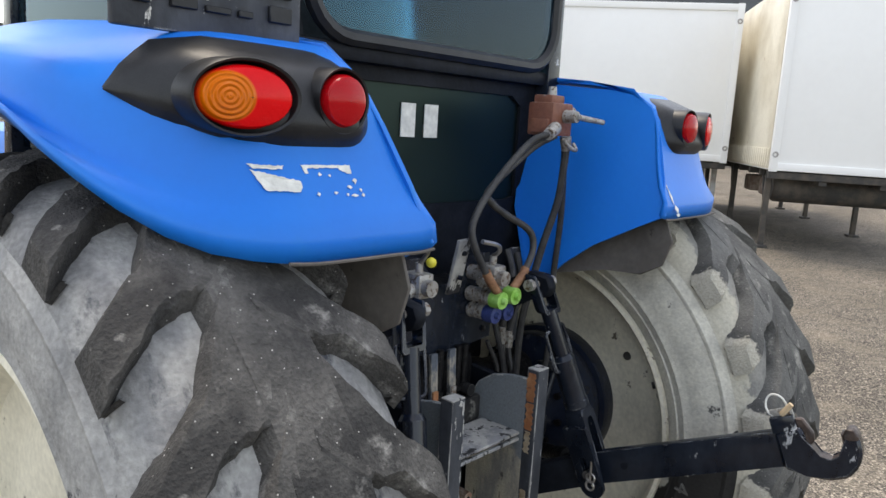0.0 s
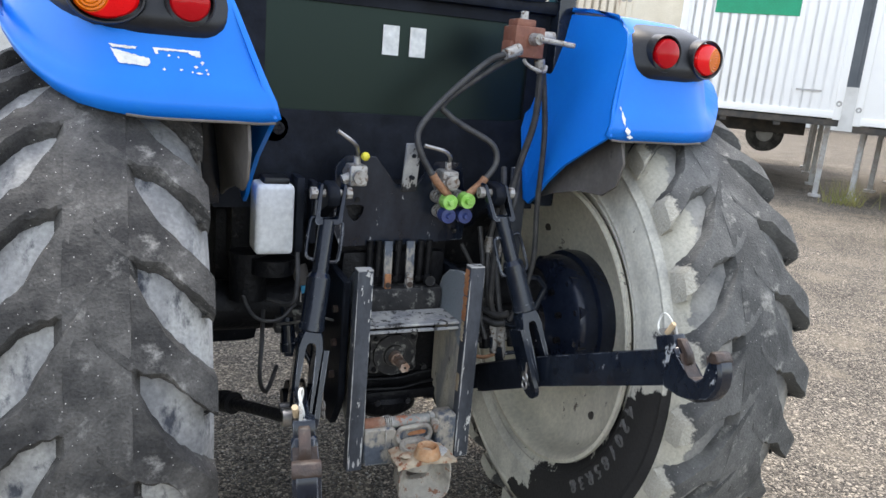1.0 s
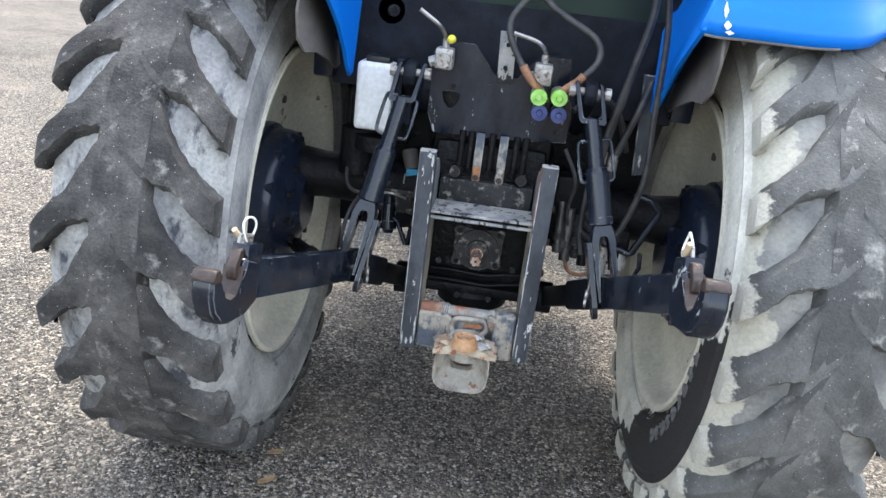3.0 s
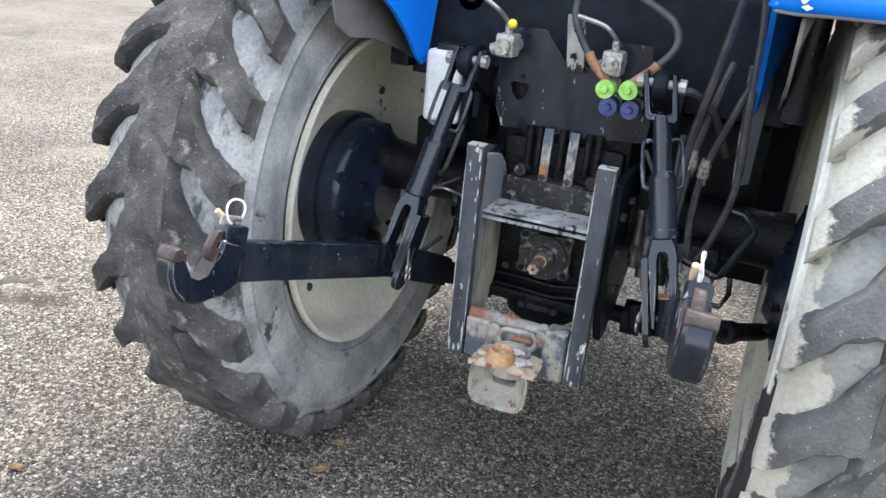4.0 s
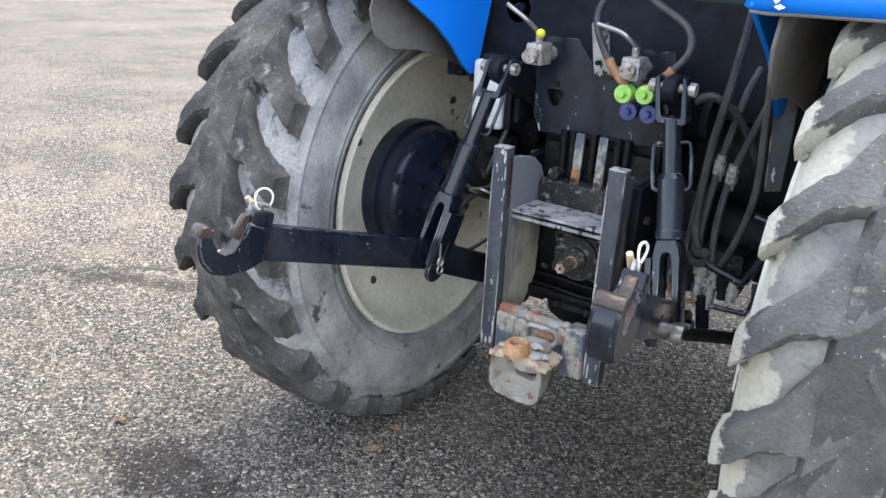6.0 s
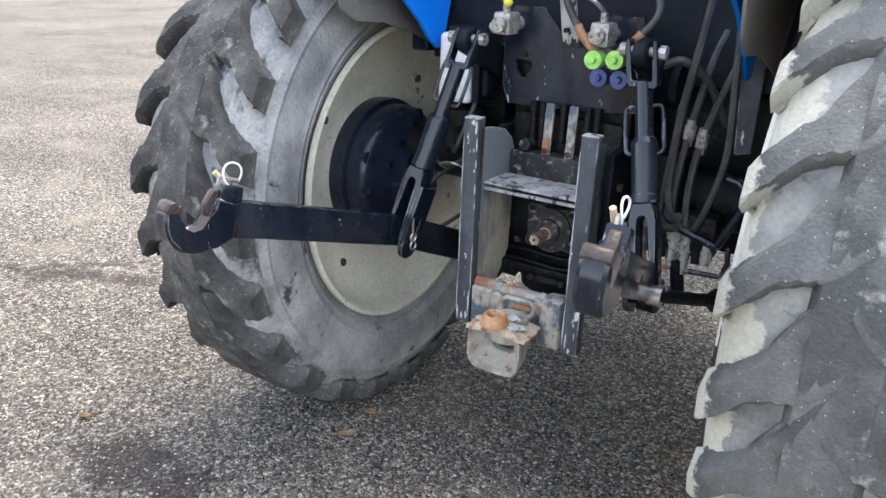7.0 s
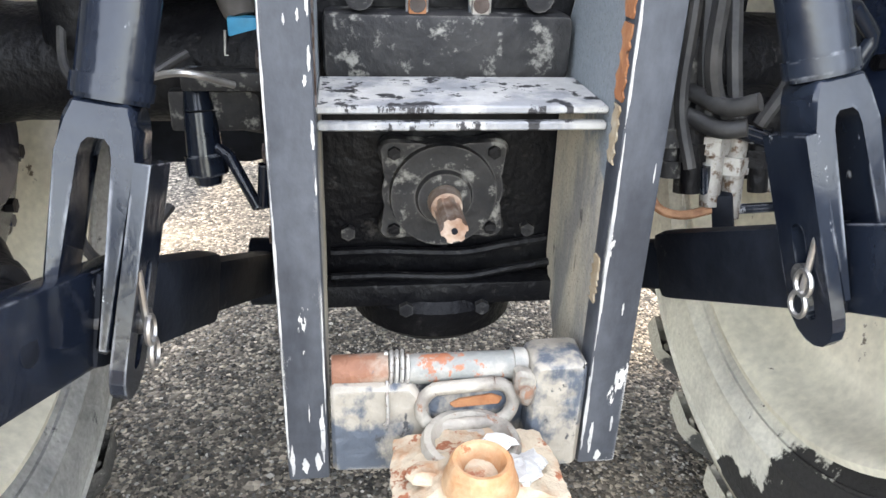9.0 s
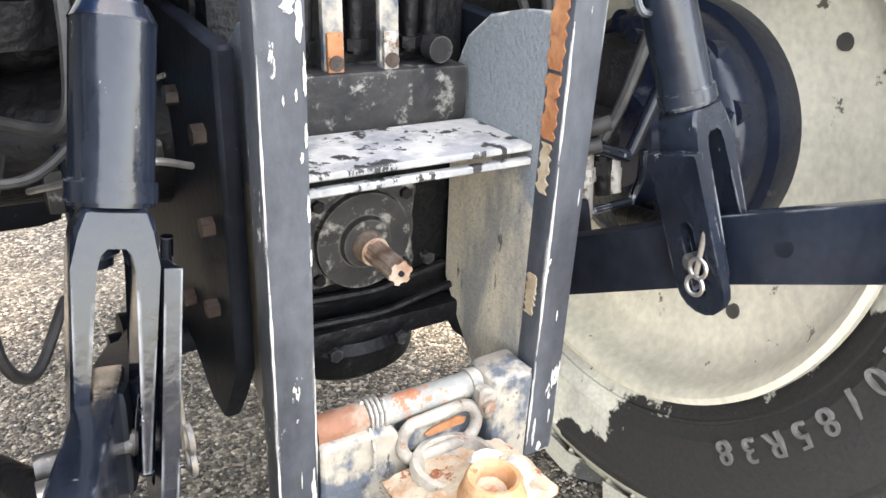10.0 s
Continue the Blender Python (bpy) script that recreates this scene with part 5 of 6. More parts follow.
for pts in ([(0.262, 0.008, 1.748), (0.212, 0.040, 1.716), (0.095, 0.060, 1.603), (0.012, 0.060, 1.50), (0.015, 0.050, 1.43), (0.076, 0.040, 1.335), (0.122, 0.040, 1.29)],
            [(0.30, 0.010, 1.745), (0.239, 0.050, 1.70), (0.099, 0.080, 1.585), (0.115, 0.080, 1.545), (0.177, 0.070, 1.508), (0.265, 0.050, 1.46), (0.283, 0.045, 1.40), (0.235, 0.040, 1.335), (0.19, 0.040, 1.295)]):
    bm = B()
    tube(bm, pts, 0.0105, 10)
    hose = part("hydraulic_hose", bm, HOSE, tractor, "black rubber hydraulic hose")
    bm = B()
    a, b2 = Vector(pts[-1]), Vector(pts[-2])
    tube(bm, [a, a.lerp(b2, 0.5), b2, b2.lerp(Vector(pts[-3]), 0.25)], 0.0132, 10)
    part("hose_sleeve", bm, RUSTHOSE, hose, "rust-brown hose end sleeve")
for pts, r in (([(0.41, 0.040, 1.71), (0.42, 0.060, 1.55), (0.40, 0.09, 1.40), (0.375, 0.11, 1.25), (0.358, 0.12, 1.13), (0.352, 0.12, 0.95), (0.365, 0.12, 0.87), (0.40, 0.12, 0.82), (0.45, 0.12, 0.80)], 0.0118),
               ([(0.43, 0.060, 1.71), (0.475, 0.080, 1.5), (0.49, 0.100, 1.25), (0.50, 0.100, 1.05), (0.47, 0.110, 0.9), (0.44, 0.12, 0.82)], 0.010),
               ([(0.241, 0.13, 1.23), (0.30, 0.15, 1.27), (0.34, 0.16, 1.275), (0.40, 0.2, 1.22), (0.45, 0.26, 1.1)], 0.012),
               ([(0.42, 0.24, 1.36), (0.402, 0.2, 1.279), (0.368, 0.2, 1.089), (0.36, 0.16, 0.92), (0.37, 0.13, 0.82)], 0.011),
               ([(0.49, 0.25, 1.34), (0.456, 0.2, 1.241), (0.406, 0.2, 1.063), (0.399, 0.16, 0.937), (0.41, 0.13, 0.82)], 0.011),
               ([(0.33, 0.210, 1.15), (0.335, 0.160, 1.0), (0.33, 0.140, 0.85), (0.345, 0.110, 0.76)], 0.009),
               ([(0.24, 0.16, 1.1), (0.29, 0.15, 1.0), (0.28, 0.15, 0.9), (0.3, 0.15, 0.82)], 0.007),
               ([(-0.25, 0.010, 0.90), (-0.3, -0.020, 0.92), (-0.36, 0.010, 0.90), (-0.4, 0.110, 0.86)], 0.004),
               ([(-0.42, 0.25, 0.86), (-0.45, 0.1, 0.80), (-0.46, 0.06, 0.70), (-0.43, 0.1, 0.64), (-0.38, 0.2, 0.68)], 0.007),
               ([(-0.50, 0.26, 0.95), (-0.47, 0.15, 0.88), (-0.40, 0.12, 0.87), (-0.33, 0.18, 0.9)], 0.006),
               ([(-0.33, 0.2, 1.12), (-0.34, 0.12, 1.0), (-0.36, 0.1, 0.93), (-0.42, 0.18, 0.92)], 0.008)):
    bm = B()
    tube(bm, pts, r, 8)
    part("pipe", bm, HOSE if r > 0.005 else STEEL, tractor, "black hydraulic pipe")
for x, z in ((0.368, 1.08), (0.406, 1.06)):
    bm = B()
    rod(bm, (x, 0.2, z + 0.02), (x - 0.002, 0.2, z - 0.02), 0.017, 0.017, 8)
    rod(bm, (x, 0.2, z + 0.035), (x - 0.003, 0.2, z - 0.04), 0.0135, 0.0135, 10)
    part("pipe_union", bm, ZINC, tractor, "grey pipe union nut")
# bent steel pipe and rod hoop beside the link
bm = B()
tube(bm, [(0.40, 0.12, 0.815), (0.431, 0.12, 0.806), (0.503, 0.12, 0.784), (0.512, 0.12, 0.79), (0.572, 0.12, 0.93), (0.572, 0.12, 0.945), (0.538, 0.12, 0.977), (0.484, 0.13, 0.984)], 0.012, 10, smooth=False)
part("bent_pipe", bm, SATIN, tractor, "bent grey steel pipe")
bm = B()
tube(bm, [(0.372, 0.12, 0.76), (0.379, 0.12, 0.723), (0.413, 0.12, 0.692), (0.53, 0.12, 0.697), (0.547, 0.12, 0.739), (0.541, 0.12, 0.79)], 0.008, 8, smooth=False)
part("hoop", bm, SATIN, tractor)
rnd = random.Random(17)
bm = B()
box(bm, (0.345, 0.13, 0.73), (0.50, 0.21, 0.86), 0.02)
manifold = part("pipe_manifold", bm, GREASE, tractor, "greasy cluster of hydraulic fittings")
for x, z, ln in ((0.352, 0.79, 0.1), (0.385, 0.80, 0.13), (0.42, 0.77, 0.12), (0.455, 0.78, 0.09), (0.48, 0.76, 0.07)):
    bm = B()
    rod(bm, (x, 0.14, z + 0.03), (x + 0.004, 0.12, z + 0.03 - ln), 0.018, 0.014, 12)
    rod(bm, (x, 0.135, z), (x, 0.132, z - 0.025), 0.023, 0.023, 6)
    part("fitting", bm, GREASE if rnd.random() < 0.6 else ZINC, manifold)
bm = B()
bar(bm, (0.405, 0.12, 0.72), (0.425, 0.11, 0.62), 0.03, 0.03, 0.006)
part("drain_spout", bm, BLACK, manifold)
bm = B()
box(bm, (0.235, 0.2, 0.74), (0.36, 0.3, 1.0), 0.02)
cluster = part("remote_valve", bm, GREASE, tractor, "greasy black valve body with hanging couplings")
for x, z0, z1, r in ((0.262, 0.92, 0.765, 0.014), (0.292, 0.9, 0.74, 0.017), (0.325, 0.88, 0.755, 0.016), (0.348, 0.93, 0.73, 0.011)):
    bm = B()
    rod(bm, (x, 0.17, z0), (x + 0.004, 0.14, z1), r, r * 0.9, 14)
    rod(bm, (x + 0.002, 0.152, z1 + 0.05), (x + 0.003, 0.146, z1 + 0.025), r * 1.35, r * 1.35, 6)
    rod(bm, (x + 0.004, 0.141, z1 + 0.008), (x + 0.004, 0.138, z1 - 0.016), r * 1.2, r * 1.1, 14)
    part("hanging_coupling", bm, CASTING if x > 0.3 else DULLSTEEL, cluster)
bm = B()
tube(bm, [(0.3, 0.14, 0.735), (0.31, 0.12, 0.7), (0.345, 0.11, 0.69), (0.4, 0.12, 0.695)], 0.007, 8)
part("drain_pipe", bm, RUSTHOSE, cluster)
for pts in ([(0.345, 0.16, 0.86), (0.375, 0.1, 0.85), (0.405, 0.07, 0.865)], [(0.335, 0.15, 0.83), (0.37, 0.1, 0.82), (0.4, 0.08, 0.828)]):
    bm = B()
    tube(bm, pts, 0.0125, 10)
    part("short_hose", bm, HOSE, cluster)
# scratched plate behind the pipes
bm = B()
prism(bm, [(0.46, 1.36), (0.53, 1.36), (0.53, 1.03), (0.485, 1.02)], 0.01, plane_xz(0.255), 0.002)
part("pillar_foot_plate", bm, GREY, tractor, "scratched dark steel plate")
# white bottle and its strap
bm = B()
box(bm, (-0.47, 0.15, 1.075), (-0.35, 0.265, 1.298), 0.018, seg=3)
box(bm, (-0.468, 0.152, 1.088), (-0.352, 0.263, 1.098), 0.004, seg=1)
bottle = part("washer_bottle", bm, WHITE, tractor, "white plastic fluid bottle")
bm = B()
box(bm, (-0.445, 0.165, 1.292), (-0.365, 0.25, 1.318), 0.009)
part("bottle_cap", bm, PLASTIC, bottle)
bm = B()
box(bm, (-0.343, 0.16, 1.08), (-0.318, 0.26, 1.32), 0.006)
box(bm, (-0.30, 0.15, 1.11), (-0.28, 0.21, 1.31), 0.006)
part("bottle_bracket", bm, BLACK, bottle)
bm = B()
rod(bm, (-0.47, 0.27, 0.90), (-0.47, 0.27, 1.06), 0.06, 0.06, 24)
rod(bm, (-0.40, 0.22, 1.0), (-0.40, 0.22, 1.05), 0.07, 0.07, 24)
box(bm, (-0.52, 0.32, 1.0), (-0.3, 0.5, 1.24), 0.02)
part("filter_canister", bm, GREASE, tractor)
bm = B()
rod(bm, (-0.395, 0.33, 1.46), (-0.395, 0.29, 1.46), 0.05, 0.045, 28)
rod(bm, (-0.385, 0.29, 1.46), (-0.385, 0.27, 1.46), 0.02, 0.02, 16)
part("trailer_socket", bm, GREASE, tractor, "round black trailer socket")
bm = B()
box(bm, (-0.29, 0.27, 0.868), (-0.243, 0.305, 0.912), 0.004)
plug = part("blue_connector", bm, CYAN, tractor, "light blue plug connector with a wire clip")
plug.location = (0.0, 0.0, 0.02)
bm = B()
rod(bm, (-0.272, 0.3, 0.905), (-0.292, 0.33, 0.965), 0.024, 0.03, 18)
part("rubber_boot", bm, DUSTY, plug, "grey rubber boot")
bm = B()
tube(bm, [(-0.292, 0.266, 0.895), (-0.294, 0.262, 0.862), (-0.266, 0.26, 0.857), (-0.24, 0.262, 0.862), (-0.24, 0.266, 0.895)], 0.0025, 6, smooth=False)
part("wire_clip", bm, STEEL, plug)
bm = B()
tube(bm, [(-0.245, 0.29, 0.9), (-0.215, 0.25, 0.925), (-0.18, 0.2, 0.93), (-0.165, 0.165, 0.925)], 0.0035, 6)
part("thin_wire", bm, ZINC, plug, "pale thin wire")
bm = B()
box(bm, (-0.334, 0.12, 0.866), (-0.217, 0.22, 0.892), 0.005)
box(bm, (-0.36, 0.15, 0.8), (-0.232, 0.225, 0.86), 0.008)
spool = part("spool_bracket", bm, CASTING, tractor, "dusty black bracket box carrying a hydraulic spool")
spool.location = (-0.018, 0.1, -0.026)
bm = B()
rod(bm, (-0.323, 0.172, 0.888), (-0.318, 0.155, 0.83), 0.019, 0.023, 16)
rod(bm, (-0.318, 0.155, 0.83), (-0.315, 0.145, 0.765), 0.023, 0.026, 16)
rod(bm, (-0.315, 0.145, 0.768), (-0.313, 0.14, 0.74), 0.03, 0.03, 10)
rod(bm, (-0.313, 0.14, 0.74), (-0.312, 0.138, 0.725), 0.022, 0.018, 14)
part("spool_valve", bm, SATIN, spool, "black hydraulic spool hanging from a pin")
bm = B()
rod(bm, (-0.323, 0.15, 0.878), (-0.323, 0.185, 0.878), 0.011, 0.011, 14)
part("pivot_pin", bm, STEEL, spool)
bm = B()
tube(bm, [(-0.3, 0.14, 0.782), (-0.279, 0.131, 0.771), (-0.242, 0.112, 0.697), (-0.234, 0.11, 0.7), (-0.228, 0.109, 0.765)], 0.009, 10, smooth=False)
part("bent_lever", bm, SATIN, spool)

# ---- three-point linkage ----
def slot_plate(bm, m, width, length, thick, slot):
    """A round-ended plate with an oval slot near its far end; it lies in m's x and y."""
    def oval(w, y0, y1, n=7):
        r = w / 2
        return [(r * math.cos(math.pi * i / n), y1 - r + r * math.sin(math.pi * i / n)) for i in range(n + 1)] + \
               [(-r * math.cos(math.pi * i / n), y0 + r - r * math.sin(math.pi * i / n)) for i in range(n + 1)]
    outer = [(width / 2, 0.0), (width / 2, length - width / 2)] + [(width / 2 * math.cos(math.pi * i / 8), length - width / 2 + width / 2 * math.sin(math.pi * i / 8)) for i in range(1, 8)] + [(-width / 2, length - width / 2), (-width / 2, 0.0)]
    prism(bm, ring_plate(outer, oval(slot, length - 0.14, length - 0.03)), thick, m)


LINKS = {-1: ((-0.275, 0.01, 1.3), (-0.385, -0.168, 0.71), (-0.515, -0.755, 0.88)),
         1: ((0.27, 0.0, 1.31), (0.41, -0.168, 0.738), (0.49, -0.69, 0.972))}
for s in (-1, 1):
    tip, low, end = [Vector(v) for v in LINKS[s]]
    rise = tip.z - 1.2
    # lift arm on the cross shaft
    bm = B()
    oy = tip.y + 0.03
    prism(bm, [(0.30, 1.17), (0.26, 1.13), (oy, 1.15 + rise), (oy - 0.065, 1.165 + rise), (oy - 0.08, 1.195 + rise), (oy - 0.065, 1.225 + rise), (oy, 1.235 + rise), (0.2, 1.26), (0.28, 1.27), (0.32, 1.22)], 0.036, plane_yz(tip.x - 0.018), 0.006)
    rod(bm, (s * 0.18, 0.26, 1.2), (s * 0.31, 0.26, 1.2), 0.06, 0.06, 24)
    part("lift_arm", bm, BLACK, tractor, "black cast lift arm")
    d = (low - tip).normalized()
    length = (low - tip).length
    fork = length - 0.215
    bm = B()
    rod(bm, tip + d * 0.085, tip + d * (fork - 0.13), 0.024, 0.024, 18)
    rod(bm, tip + d * (fork - 0.17), tip + d * (fork - 0.155), 0.028, 0.036, 18)
    rod(bm, tip + d * (fork - 0.155), tip + d * fork, 0.035, 0.035, 24)
    rod(bm, tip + d * (fork - 0.022), tip + d * (fork - 0.004), 0.038, 0.038, 24)
    link = part("lift_rod", bm, SATIN, tractor, "black adjustable lift rod with forked ends")
    bm = B()       # top fork: a bent flat strap
    upm = Matrix.Translation(tip) @ Matrix(((1, 0, 0, 0), (0, 0, 1, 0), (0, 1, 0, 0), (0, 0, 0, 1)))
    strap = [(-0.042, 0.024), (-0.042, -0.078), (-0.034, -0.088), (0.034, -0.088), (0.042, -0.078), (0.042, 0.024), (0.033, 0.03), (0.03, 0.024), (0.03, -0.068), (0.026, -0.074), (-0.026, -0.074), (-0.03, -0.068), (-0.03, 0.024), (-0.033, 0.03)]
    prism(bm, strap, 0.036, upm @ Matrix.Translation((0, 0, -0.018)), 0.002)
    lean = (d.y / d.z) * -1
    for v in bm.verts:
        v.co.y += lean * (tip.z - v.co.z)
        v.co.x += (d.x / -d.z) * (tip.z - v.co.z)
    part("upper_fork", bm, SATIN, link)
    bm = B()
    rod(bm, tip + Vector((-0.055, 0, 0)), tip + Vector((0.055, 0, 0)), 0.012, 0.012, 12)
    rod(bm, tip + Vector((-0.062, 0, 0)), tip + Vector((-0.045, 0, 0)), 0.018, 0.018, 8)
    rod(bm, tip + Vector((0.045, 0, 0)), tip + Vector((0.062, 0, 0)), 0.018, 0.018, 8)
    part("fork_pin", bm, ZINC, link, "bright zinc fork pin")
    # lower fork round the lower link: a block, a plain prong and a slotted one
    across = Vector((1, 0, 0)) - d * d.x
    across.normalize()
    deep = d.cross(across)
    top = tip + d * fork
    block = Matrix.Translation(top) @ Matrix((across, deep, d)).transposed().to_4x4()
    arch = [(-0.033, 0.235), (-0.035, 0.05), (-0.033, 0.02), (-0.026, 0.0), (0.026, 0.0), (0.033, 0.02), (0.035, 0.05), (0.033, 0.235), (0.019, 0.235), (0.019, 0.052), (0.016, 0.038), (0.009, 0.03), (-0.009, 0.03), (-0.016, 0.038), (-0.019, 0.052), (-0.019, 0.235)]
    bm = B()
    prism(bm, arch, 0.064, block @ Matrix(((1, 0, 0, 0), (0, 0, 1, -0.032), (0, 1, 0, 0), (0, 0, 0, 1))), 0.004)
    part("lower_fork", bm, SATIN, link, "square black fork with worn edges")
    bm = B()
    slot_plate(bm, block @ Matrix.Translation((-s * 0.044 - 0.0075, 0, 0.05)) @ Matrix(((0, 0, 1, 0), (1, 0, 0, 0), (0, 1, 0, 0), (0, 0, 0, 1))), 0.08, 0.235, 0.015, 0.022)
    part("slotted_prong", bm, SATIN, link, smooth=False)
    for k in (-1, 1):       # turning handle loops
        bm = B()
        c0 = tip + d * (fork - (0.19 if s > 0 else 0.27))
        o = lambda a, v: c0 + across * (k * a) + d * v
        tube(bm, [o(0.014, -0.06), o(0.04, -0.062), o(0.049, -0.045), o(0.05, 0.035), o(0.044, 0.058), o(0.018, 0.064)], 0.0055, 8)
        part("turning_loop", bm, SATIN, link)
    bm = B()
    rod(bm, low + Vector((-0.06, 0, 0)), low + Vector((0.06, 0, 0)), 0.013, 0.013, 14)
    part("link_pin", bm, DULLSTEEL, link)
    q = low + Vector((-s * 0.06, -0.012, 0))
    bm = B()
    rod(bm, q + Vector((0, -0.002, 0.062)), q + Vector((0, -0.002, -0.012)), 0.0038, 0.0038, 8)
    for dz in (0.0, -0.025):
        tube(bm, [q + Vector((-s * 0.004, -0.006 + 0.0135 * math.sin(t), dz + 0.0135 * math.cos(t))) for t in [2 * math.pi * i / 10 for i in range(11)]], 0.0031, 6, steps=2)
    part("linch_pin", bm, STEEL, link, "bright steel linch pin")
    if s < 0:
        bm = B()
        bmesh.ops.create_icosphere(bm, subdivisions=2, radius=0.013, matrix=block @ Matrix.Translation((0.027, -0.0325, 0.062)) @ Matrix.Diagonal((0.5, 0.16, 1.2, 1)))
        part("paint_spot", bm, RUST, link, "spot of orange paint")
    # lower link
    root, mid = Vector((s * 0.27, 0.38, 0.48)), low + Vector((0, 0.02, 0.0))
    bm = B()
    bar(bm, mid + (mid - end).normalized() * 0.06, end, 0.098, 0.034, 0.006)
    arm = part("lower_link", bm, SATIN, tractor, "black flat steel lower link with scratched paint")
    bm = B()
    bar(bm, root, root.lerp(mid, 0.55), 0.075, 0.045, 0.014)
    bar(bm, root.lerp(mid, 0.5), mid + (end - mid).normalized() * 0.03, 0.10, 0.05, 0.016)
    rod(bm, root + Vector((-0.03, 0, 0)), root + Vector((0.03, 0, 0)), 0.06, 0.06, 20)
    rod(bm, root + Vector((-s * 0.1, 0, 0)), root + Vector((s * 0.05, 0, 0)), 0.03, 0.03, 16)
    part("link_forging", bm, BLACK, arm, "black forged front half of the link")
    e = (end - mid).normalized()
    up = Vector((1, 0, 0)).cross(e).normalized()
    if up.z < 0:
        up = -up
    # claw hook: outline in the plane of e (along) and up
    hook = [(-0.03, 0.045), (0.035, 0.055), (0.043, 0.03), (0.046, -0.005), (0.06, -0.034), (0.088, -0.046), (0.115, -0.038), (0.13, -0.012), (0.133, 0.02), (0.145, 0.032), (0.16, 0.026), (0.167, 0.005),
            (0.165, -0.03), (0.15, -0.064), (0.118, -0.09), (0.07, -0.093), (0.02, -0.074), (-0.03, -0.052)]
    bm = B()
    m = Matrix.Translation(end) @ Matrix((e, up, e.cross(up))).transposed().to_4x4()
    prism(bm, hook, 0.054, m @ Matrix.Translation((0, 0, -0.027)), 0.008)
    hk = part("claw_hook", bm, SATIN, arm, "worn steel claw hook")
    bm = B()
    inner = [(0.044, 0.03), (0.047, -0.004), (0.061, -0.033), (0.088, -0.045), (0.114, -0.037), (0.129, -0.011), (0.132, 0.02)]
    prism(bm, inner + [(x + (0.088 - x) * 0.07, z + 0.004) for x, z in inner[::-1]], 0.05, m @ Matrix.Translation((0, 0, -0.025)))
    part("hook_mouth", bm, OLDIRON, hk, "brown worn hook mouth")
    bm = B()
    prism(bm, [(0.131, 0.008), (0.133, 0.02), (0.144, 0.034), (0.161, 0.029), (0.168, 0.006), (0.16, 0.0), (0.145, 0.004)], 0.056, m @ Matrix.Translation((0, 0, -0.028)), 0.003)
    part("hook_tip", bm, OLDIRON, hk, "brown rubbed hook tip")
    bm = B()
    box(bm, (-0.035, 0.04, -0.024), (0.03, 0.085, 0.024), 0.008, m)
    part("hook_latch", bm, SATIN, hk)
    bm = B()
    prism(bm, [(0.02, 0.075), (0.045, 0.07), (0.062, 0.03), (0.058, 0.005), (0.047, 0.0), (0.044, 0.03), (0.02, 0.045)], 0.024, m @ Matrix.Translation((0, 0, -0.012)), 0.003)
    part("latch_tongue", bm, OLDIRON, hk)
    bm = B()
    bar(bm, m @ Vector((-0.03, 0.088, 0.006)), m @ Vector((0.028, 0.09, 0.006)), 0.03, 0.008, 0.002)
    part("latch_spring_plate", bm, ZINC, hk)
    bm = B()
    tube(bm, [m @ Vector((-0.01 + 0.026 * math.cos(t), 0.112 + 0.03 * math.sin(t), 0.004 + 0.004 * math.sin(2 * t))) for t in [2 * math.pi * i / 12 for i in range(13)]], 0.0028, 6, steps=2)
    part("pull_ring", bm, TAPE, hk, "white wire pull ring")
    bm = B()
    rod(bm, m @ Vector((0.0, 0.088, 0.014)), m @ Vector((0.032, 0.112, 0.018)), 0.008, 0.007, 8)
    part("cord_tag", bm, STRING, hk, "tan cord")
    for tt in (0.2, 0.45):
        bm = B()
        p = mid.lerp(end, tt)
        nrm = e.cross(up)
        rod(bm, p - nrm * 0.0175, p + nrm * 0.0175, 0.013, 0.013, 14)
        part("link_hole", bm, BLACK, arm)
    # stabiliser from the axle to the link
    bm = B()
    a0, a1 = Vector((s * 0.66, 0.24, 0.60)), mid.lerp(end, 0.1) + Vector((s * 0.03, 0, -0.03))
    rod(bm, a0, a0.lerp(a1, 0.45), 0.027, 0.027, 14)
    rod(bm, a0.lerp(a1, 0.4), a0.lerp(a1, 0.5), 0.034, 0.034, 14)
    rod(bm, a0.lerp(a1, 0.45), a1, 0.018, 0.018, 12)
    sb = part("stabiliser", bm, GREASE, tractor, "greasy stabiliser bar")
    bm = B()
    lathe(bm, [(-0.018, 0.014), (-0.018, 0.026), (0.018, 0.026), (0.018, 0.014), (-0.018, 0.014)], a1, 20)
    part("ball_eye", bm, STEEL, sb, "bright steel ball eye")

# ---- small things on the ground ----
for (x, y), turn, ln in (((-0.56, -0.15), 0.5, 0.06), ((-0.58, 0.0), 0.1, 0.045), ((-1.35, -0.6), 0.2, 0.06)):
    bm = B()
    rows = []
    for i in range(7):
        u = i / 6
        w = 0.012 * math.sin(math.pi * min(1, u + 0.02)) ** 0.7
        rows.append([bm.verts.new((ln * (u - 0.5), k * w, 0.004 + 0.01 * abs(k) + 0.008 * u * u)) for k in (-1, 0, 1)])
    for a, b in zip(rows, rows[1:]):
        for j in range(2):
            bm.faces.new((a[j], a[j + 1], b[j + 1], b[j]))
    r = bmesh.ops.extrude_face_region(bm, geom=bm.faces[:])
    for v in [g for g in r["geom"] if isinstance(g, bmesh.types.BMVert)]:
        v.co.z -= 0.0035
    leaf = part("dry_leaf", bm, LEAF)
    leaf.location, leaf.rotation_euler = (x, y, 0.0), (0, 0, turn)
    tagged(leaf, "curled brown dry leaf lying on the gravel", "leaf", "dry leaves on the ground")

